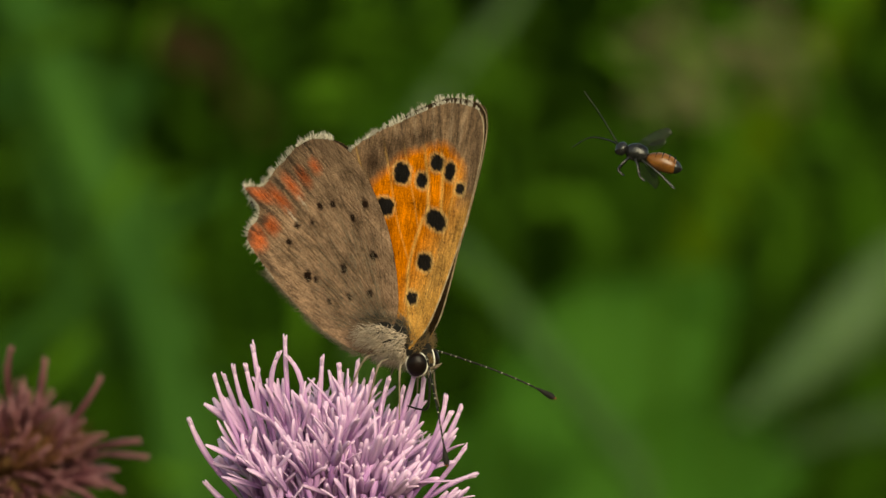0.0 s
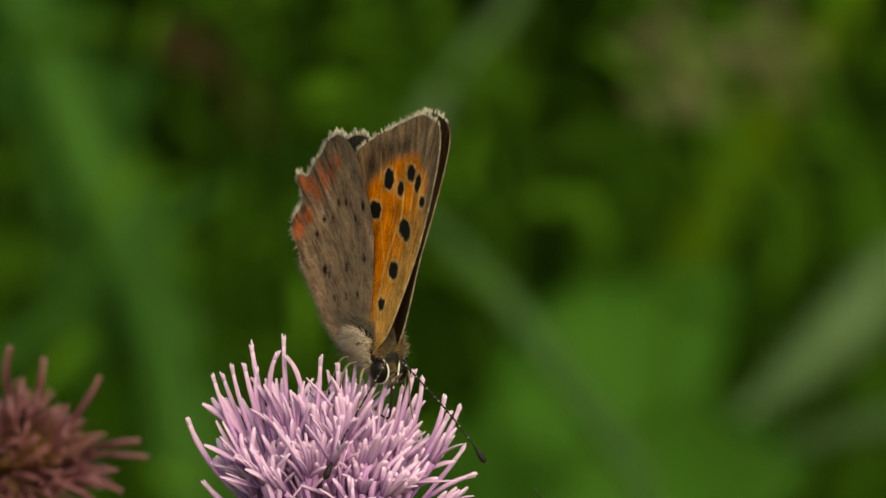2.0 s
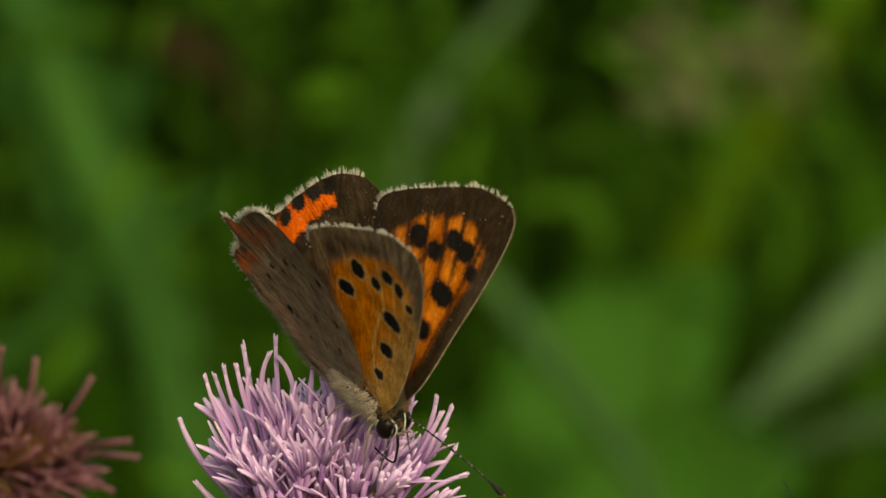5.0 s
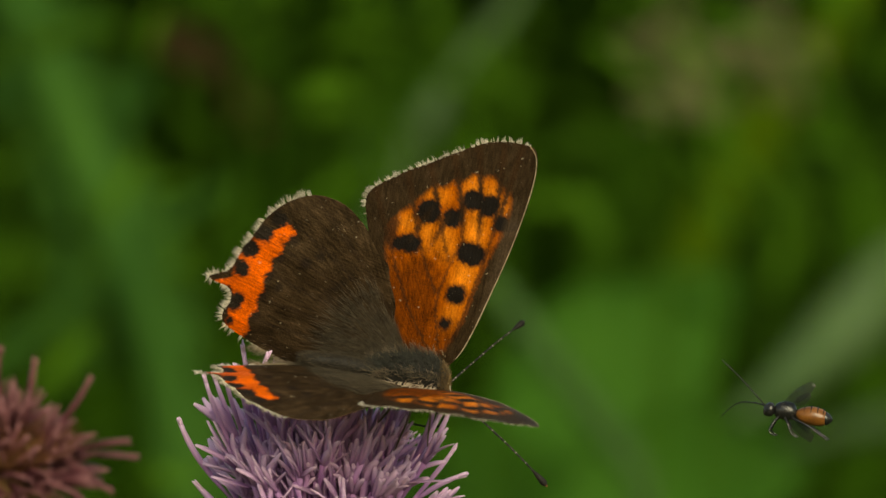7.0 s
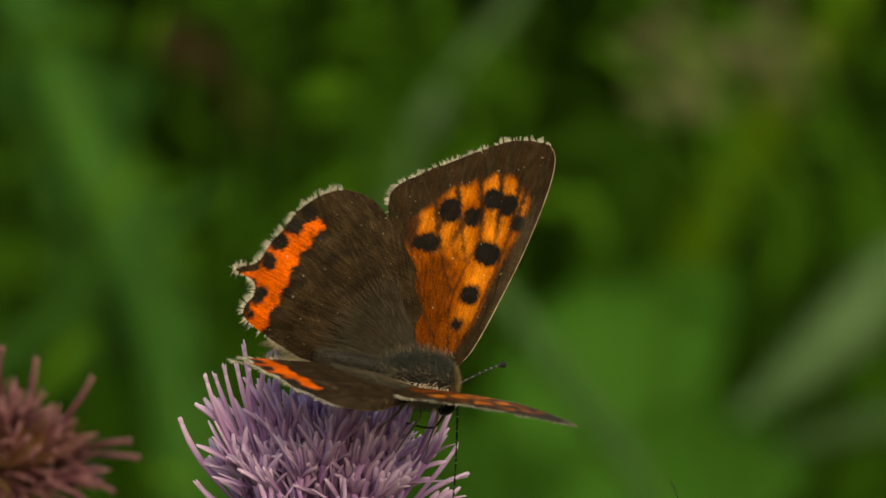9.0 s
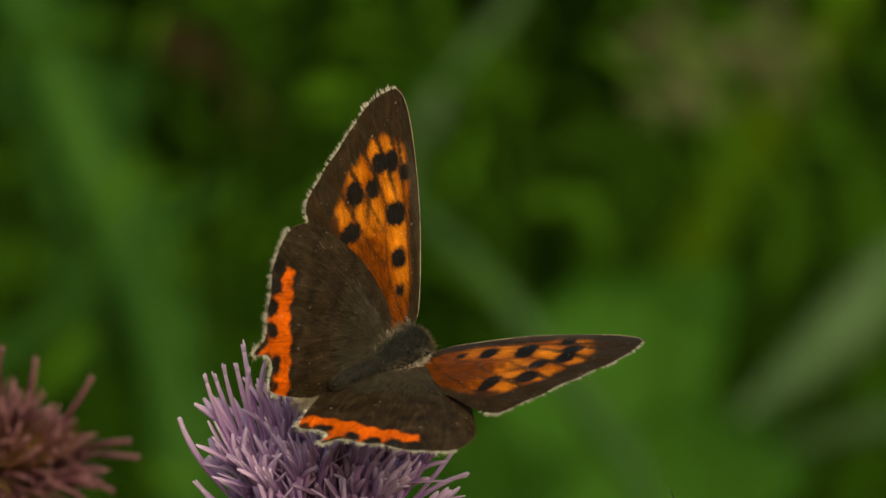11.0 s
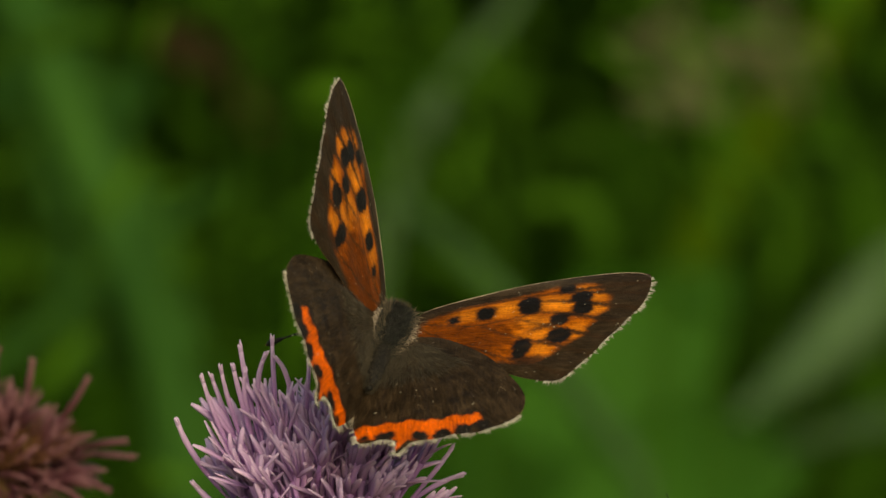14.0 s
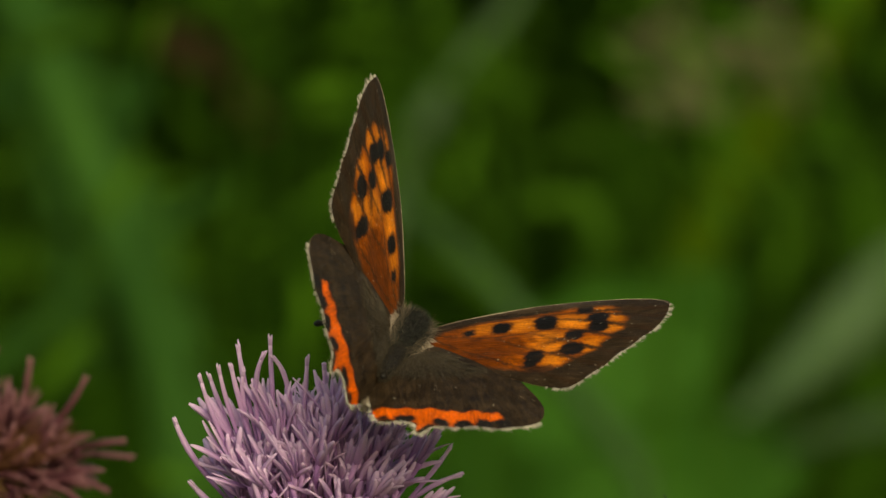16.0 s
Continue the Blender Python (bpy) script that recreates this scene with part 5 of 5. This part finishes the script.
    walk(hindwing_r, [
        (0.0, beat(HIND_R, 92.6, -58.8, 0.5)), (0.5, beat(HIND_R, 82.1, -55.1, -0.0)), (0.8, beat(HIND_R, 73.5, -62.0, -4.9)), (1.0, beat(HIND_R, 74.5, -64.0, -2.9)),
        (1.5, beat(HIND_R, 88.1, -57.4, -2.4)), (2.0, beat(HIND_R, 94.7, -56.8, -2.0)), (2.5, beat(HIND_R, 93.7, -56.8, -3.0)), (2.6, beat(HIND_R, 93.7, -56.8, -3.0)),
        (2.7, beat(HIND_R, 84.0, -69.0, -9.0)), (2.8, beat(HIND_R, 83.0, -67.0, 10.0)), (3.0, beat(HIND_R, 73.5, -73.6, 8.3)), (3.5, beat(HIND_R, 72.6, -78.4, 8.0)),
        (3.6, beat(HIND_R, 95.8, -58.4, -4.1)), (4.0, beat(HIND_R, 100.8, -59.4, -4.1)), (4.2, beat(HIND_R, 100.8, -59.4, -4.1)), (6.3, beat(HIND_R, 16.0, -72.1, 3.7)),
        (6.5, beat(HIND_R, 15.3, -69.7, 2.4)), (6.9, beat(HIND_R, 20.2, -71.0, 4.4)), (7.0, beat(HIND_R, 29.1, -75.2, 4.3)), (7.5, beat(HIND_R, 30.6, -74.4, 4.3)),
        (8.0, beat(HIND_R, 32.4, -75.9, 4.2)), (8.5, beat(HIND_R, 32.3, -76.1, 4.2)), (9.0, beat(HIND_R, 33.0, -76.3, 4.2)), (9.2, beat(HIND_R, 32.1, -78.6, 4.2)),
        (11.3, beat(HIND_R, 25.7, -74.8, 8.0)), (11.5, beat(HIND_R, 26.8, -72.1, 6.3)), (12.0, beat(HIND_R, 28.1, -73.8, 7.1)), (12.5, beat(HIND_R, 28.0, -74.4, 8.0)),
        (13.0, beat(HIND_R, 29.9, -74.9, 6.9)), (13.5, beat(HIND_R, 32.4, -75.7, 8.2)), (14.0, beat(HIND_R, 28.9, -80.2, 8.9)), (14.5, beat(HIND_R, 30.1, -81.2, 8.8)),
        (15.0, beat(HIND_R, 26.8, -77.6, 7.9)), (15.5, beat(HIND_R, 22.6, -77.9, 9.3)), (16.0, beat(HIND_R, 23.4, -77.3, 8.3)),
    ])
    walk(hindwing_l, [
        (0.0, beat(HIND_L_SHUT, 89.4, -65.0, 0.7)), (0.5, beat(HIND_L, 93.2, -54.0, -1.0)), (0.8, beat(HIND_L, 68.6, -57.1, 10.1)), (1.0, beat(HIND_L, 77.6, -60.1, 10.1)),
        (1.5, beat(HIND_L, 92.0, -57.6, 3.9)), (2.0, beat(HIND_L_SHUT, 87.3, -59.1, 2.7)), (2.5, beat(HIND_L_SHUT, 88.3, -59.1, 1.7)), (2.6, beat(HIND_L_SHUT, 88.3, -59.1, 1.7)),
        (2.7, beat(HIND_L, 94.0, -65.0, -10.0)), (2.8, beat(HIND_L, 85.0, -67.0, 6.0)), (3.0, beat(HIND_L, 50.3, -71.7, 7.7)), (3.5, beat(HIND_L, 48.7, -75.7, 8.0)),
        (3.6, beat(HIND_L_SHUT, 86.2, -72.8, -2.3)), (4.0, beat(HIND_L_SHUT, 81.2, -73.8, -2.3)), (4.2, beat(HIND_L_SHUT, 81.2, -73.8, -2.3)), (6.3, beat(HIND_L, 30.5, -71.8, 1.6)),
        (6.5, beat(HIND_L, 28.7, -71.6, 3.0)), (6.9, beat(HIND_L, 40.1, -71.9, 3.1)), (7.0, beat(HIND_L, 61.4, -73.3, 2.2)), (7.5, beat(HIND_L, 59.5, -73.1, 1.8)),
        (8.0, beat(HIND_L, 61.5, -73.6, 1.5)), (8.5, beat(HIND_L, 59.4, -73.7, 1.6)), (9.0, beat(HIND_L, 58.4, -73.7, 1.5)), (9.2, beat(HIND_L, 52.3, -73.3, -1.5)),
        (11.3, beat(HIND_L, 37.8, -77.2, 9.0)), (11.5, beat(HIND_L, 32.4, -80.3, 7.0)), (12.0, beat(HIND_L, 33.8, -80.0, 6.9)), (12.5, beat(HIND_L, 34.3, -80.0, 5.9)),
        (13.0, beat(HIND_L, 34.3, -79.4, 6.1)), (13.5, beat(HIND_L, 33.9, -78.6, 6.1)), (14.0, beat(HIND_L, 33.8, -78.4, 6.3)), (14.5, beat(HIND_L, 34.2, -78.4, 5.4)),
        (15.0, beat(HIND_L, 31.2, -79.0, 7.2)), (15.5, beat(HIND_L, 27.7, -79.8, 9.3)), (16.0, beat(HIND_L, 29.2, -79.2, 8.6)),
    ])
    walk(antenna_l, [
        (0.0, aim(1, 0.95, 0.25, -0.17)), (0.5, aim(1, 0.84, 0.53, -0.12)), (0.8, aim(1, 0.66, 0.73, -0.16)), (1.0, aim(1, 0.69, 0.71, -0.14)),
        (1.5, aim(1, 0.71, 0.65, -0.27)), (2.0, aim(1, 0.66, 0.45, -0.60)), (2.5, aim(1, 0.63, 0.48, -0.61)), (2.6, aim(1, 0.63, 0.48, -0.61)),
        (2.7, aim(1, 0.26, 0.92, -0.30)), (2.8, aim(1, 0.53, 0.83, -0.17)), (3.0, aim(1, 0.53, 0.77, -0.36)), (3.5, aim(1, 0.56, 0.47, -0.68)),
        (3.6, aim(1, 0.80, 0.55, -0.24)), (4.0, aim(1, 0.91, -0.41, 0.03)), (4.2, aim(1, 0.91, -0.41, 0.03)), (6.3, aim(1, 0.43, 0.89, -0.14)),
        (6.5, aim(1, 0.44, 0.89, -0.11)), (6.9, aim(1, 0.53, 0.85, -0.04)), (7.0, aim(1, 0.58, 0.81, -0.08)), (8.0, aim(1, 0.54, 0.68, -0.49)),
        (9.0, aim(1, 0.65, 0.67, -0.36)), (9.2, aim(1, 0.65, 0.67, -0.36)), (11.3, aim(1, 0.80, 0.20, -0.56)), (11.5, aim(1, 0.80, 0.20, -0.56)),
        (14.0, aim(1, 0.04, 0.65, -0.76)), (14.5, aim(1, 0.32, 0.80, -0.50)), (15.5, aim(1, 0.62, 0.50, -0.61)), (16.0, aim(1, 0.57, 0.53, -0.63)),
    ])
    walk(antenna_r, [
        (0.0, aim(-1, 0.64, -0.49, -0.59)), (0.5, aim(-1, 0.56, -0.46, -0.69)), (0.8, aim(-1, 0.62, -0.57, -0.53)), (1.0, aim(-1, 0.66, -0.59, -0.46)),
        (1.5, aim(-1, 0.66, -0.60, -0.45)), (2.0, aim(-1, 0.21, -0.54, -0.81)), (2.5, aim(-1, 0.44, -0.66, -0.61)), (2.6, aim(-1, 0.44, -0.66, -0.61)),
        (2.7, aim(-1, 0.82, -0.39, -0.42)), (2.8, aim(-1, 0.78, -0.58, -0.24)), (3.0, aim(-1, 0.63, -0.68, -0.38)), (3.5, aim(-1, 0.65, -0.45, -0.61)),
        (3.6, aim(-1, 0.78, -0.63, 0.04)), (4.0, aim(-1, 0.64, -0.74, 0.19)), (4.2, aim(-1, 0.64, -0.74, 0.19)), (6.3, aim(-1, 0.44, -0.90, -0.07)),
        (6.5, aim(-1, 0.44, -0.88, -0.16)), (6.9, aim(-1, 0.70, -0.64, -0.30)), (7.0, aim(-1, 0.77, -0.63, -0.14)), (8.0, aim(-1, 0.65, -0.75, -0.09)),
        (9.0, aim(-1, -0.02, -0.95, -0.31)), (9.2, aim(-1, -0.02, -0.95, -0.31)), (11.3, aim(-1, 0.80, -0.20, -0.56)),
        (11.5, aim(-1, 0.80, -0.20, -0.56)), (14.0, aim(-1, 0.80, -0.20, -0.56)), (14.5, aim(-1, 0.80, -0.20, -0.56)),
        (15.5, aim(-1, 0.80, -0.20, -0.56)), (16.0, aim(-1, 0.80, -0.20, -0.56)),
    ])
    walk(wasp, [
        (0.0, rest(11.5, 0.0, 605.7, 0, -15, 175)), (0.1, rest(14.3, 0.0, 597.6, 0, -17, 182)), (0.2, rest(11.3, 0.0, 598.0, 0, -16, 187)),
        (0.3, rest(10.6, 0.0, 601.6, 0, -20, 189)), (0.5, rest(11.7, 0.0, 604.1, 0, -25, 183)), (0.6, rest(12.4, 0.0, 595.4, 0, -30, 177)),
        (0.7, rest(8.9, 0.0, 591.9, 0, -23, 169)), (0.8, rest(7.0, 0.0, 586.0, 0, -17, 163)), (0.9, rest(4.9, 0.0, 582.6, 0, -16, 160)),
        (1.3, rest(2.2, 0.0, 581.3, 0, -30, 178)), (1.4, rest(2.2, -6.0, 584.9, 0, -23, 184)), (1.5, rest(1.3, -8.0, 592.3, 0, -17, 189)),
        (1.6, rest(1.5, -8.0, 582.3, 0, -16, 189)), (2.3, rest(12.3, 0.0, 582.6, 0, -16, 161)), (2.4, rest(10.9, 0.0, 584.5, 0, -20, 166)),
        (2.5, rest(10.5, 0.0, 586.6, 0, -27, 174)), (2.6, rest(6.6, 0.0, 589.9, 0, -31, 181)), (2.7, rest(6.0, 0.0, 596.0, 0, -29, 187)),
        (2.8, rest(9.4, 0.0, 596.3, 0, -23, 189)), (2.9, rest(11.4, 0.0, 590.5, 0, -17, 189)), (3.0, rest(12.4, 4.0, 582.4, 0, -16, 184)),
        (3.5, rest(14.6, 40.0, 581.2, 0, -23, 160)), (3.6, rest(12.8, 50.0, 592.0, 0, -17, 163)), (3.7, rest(2.8, 60.0, 585.0, 0, -16, 169)),
        (3.9, rest(-3.3, 70.0, 595.3, 0, -28, 184)), (4.0, rest(-13.4, 70.0, 598.9, 0, -31, 188)), (4.1, rest(-3.2, 50.0, 592.5, 0, -29, 189)),
        (4.2, rest(9.2, 20.0, 592.5, 0, -23, 187)), (4.3, rest(17.3, 0.0, 582.6, 0, -17, 182)), (6.8, rest(26.0, 0.0, 582.6, 0, -31, 182)),
        (6.9, rest(23.3, 0.0, 583.6, 0, -29, 175)), (7.0, rest(20.3, 0.0, 590.4, 0, -5, 172)), (7.1, rest(16.5, 0.0, 586.1, 0, -16, 162)),
        (7.2, rest(14.5, 0.0, 591.0, 0, -16, 160)), (7.3, rest(14.3, 0.0, 594.6, 0, -21, 161)), (7.4, rest(15.3, 0.0, 586.0, 0, -28, 165)),
        (7.5, rest(15.6, 0.0, 582.6, 0, -31, 172)), (16.0, rest(15.6, 0.0, 581.3, 0, -27, 160)),
    ])
    walk(thistle, [
        (0.0, sway(THISTLE, 0.44)), (1.0, sway(THISTLE, 0.37)), (2.5, sway(THISTLE, 0.34)), (3.0, sway(THISTLE, 0.17)), (3.5, sway(THISTLE, 0.10)),
        (4.0, sway(THISTLE, -0.13)), (6.5, sway(THISTLE, -0.10)), (7.5, sway(THISTLE, -0.23)), (9.0, sway(THISTLE, -0.10)),
        (12.5, sway(THISTLE, -0.23)), (13.0, sway(THISTLE, -0.37)), (14.5, sway(THISTLE, -0.30)), (15.5, sway(THISTLE, -0.40)),
        (16.0, sway(THISTLE, -0.44)),
    ])
    walk(thistle_behind, [
        (0.0, sway(THISTLE_BEHIND, 0.41)), (1.0, sway(THISTLE_BEHIND, 0.35)), (2.5, sway(THISTLE_BEHIND, 0.32)), (3.0, sway(THISTLE_BEHIND, 0.16)),
        (3.5, sway(THISTLE_BEHIND, 0.10)), (4.0, sway(THISTLE_BEHIND, -0.13)), (6.5, sway(THISTLE_BEHIND, -0.10)), (7.5, sway(THISTLE_BEHIND, -0.22)),
        (9.0, sway(THISTLE_BEHIND, -0.10)), (12.5, sway(THISTLE_BEHIND, -0.22)), (13.0, sway(THISTLE_BEHIND, -0.35)),
        (14.5, sway(THISTLE_BEHIND, -0.29)), (15.5, sway(THISTLE_BEHIND, -0.38)), (16.0, sway(THISTLE_BEHIND, -0.41)),
    ])
    walk(thistle_faded, [
        (0.0, sway(THISTLE_FADED, 0.48)), (1.0, sway(THISTLE_FADED, 0.41)), (2.5, sway(THISTLE_FADED, 0.37)), (3.0, sway(THISTLE_FADED, 0.18)),
        (3.5, sway(THISTLE_FADED, 0.11)), (4.0, sway(THISTLE_FADED, -0.15)), (6.5, sway(THISTLE_FADED, -0.11)), (7.5, sway(THISTLE_FADED, -0.26)),
        (9.0, sway(THISTLE_FADED, -0.11)), (12.5, sway(THISTLE_FADED, -0.26)), (13.0, sway(THISTLE_FADED, -0.41)), (14.5, sway(THISTLE_FADED, -0.33)),
        (15.5, sway(THISTLE_FADED, -0.44)), (16.0, sway(THISTLE_FADED, -0.48)),
    ])


motions()
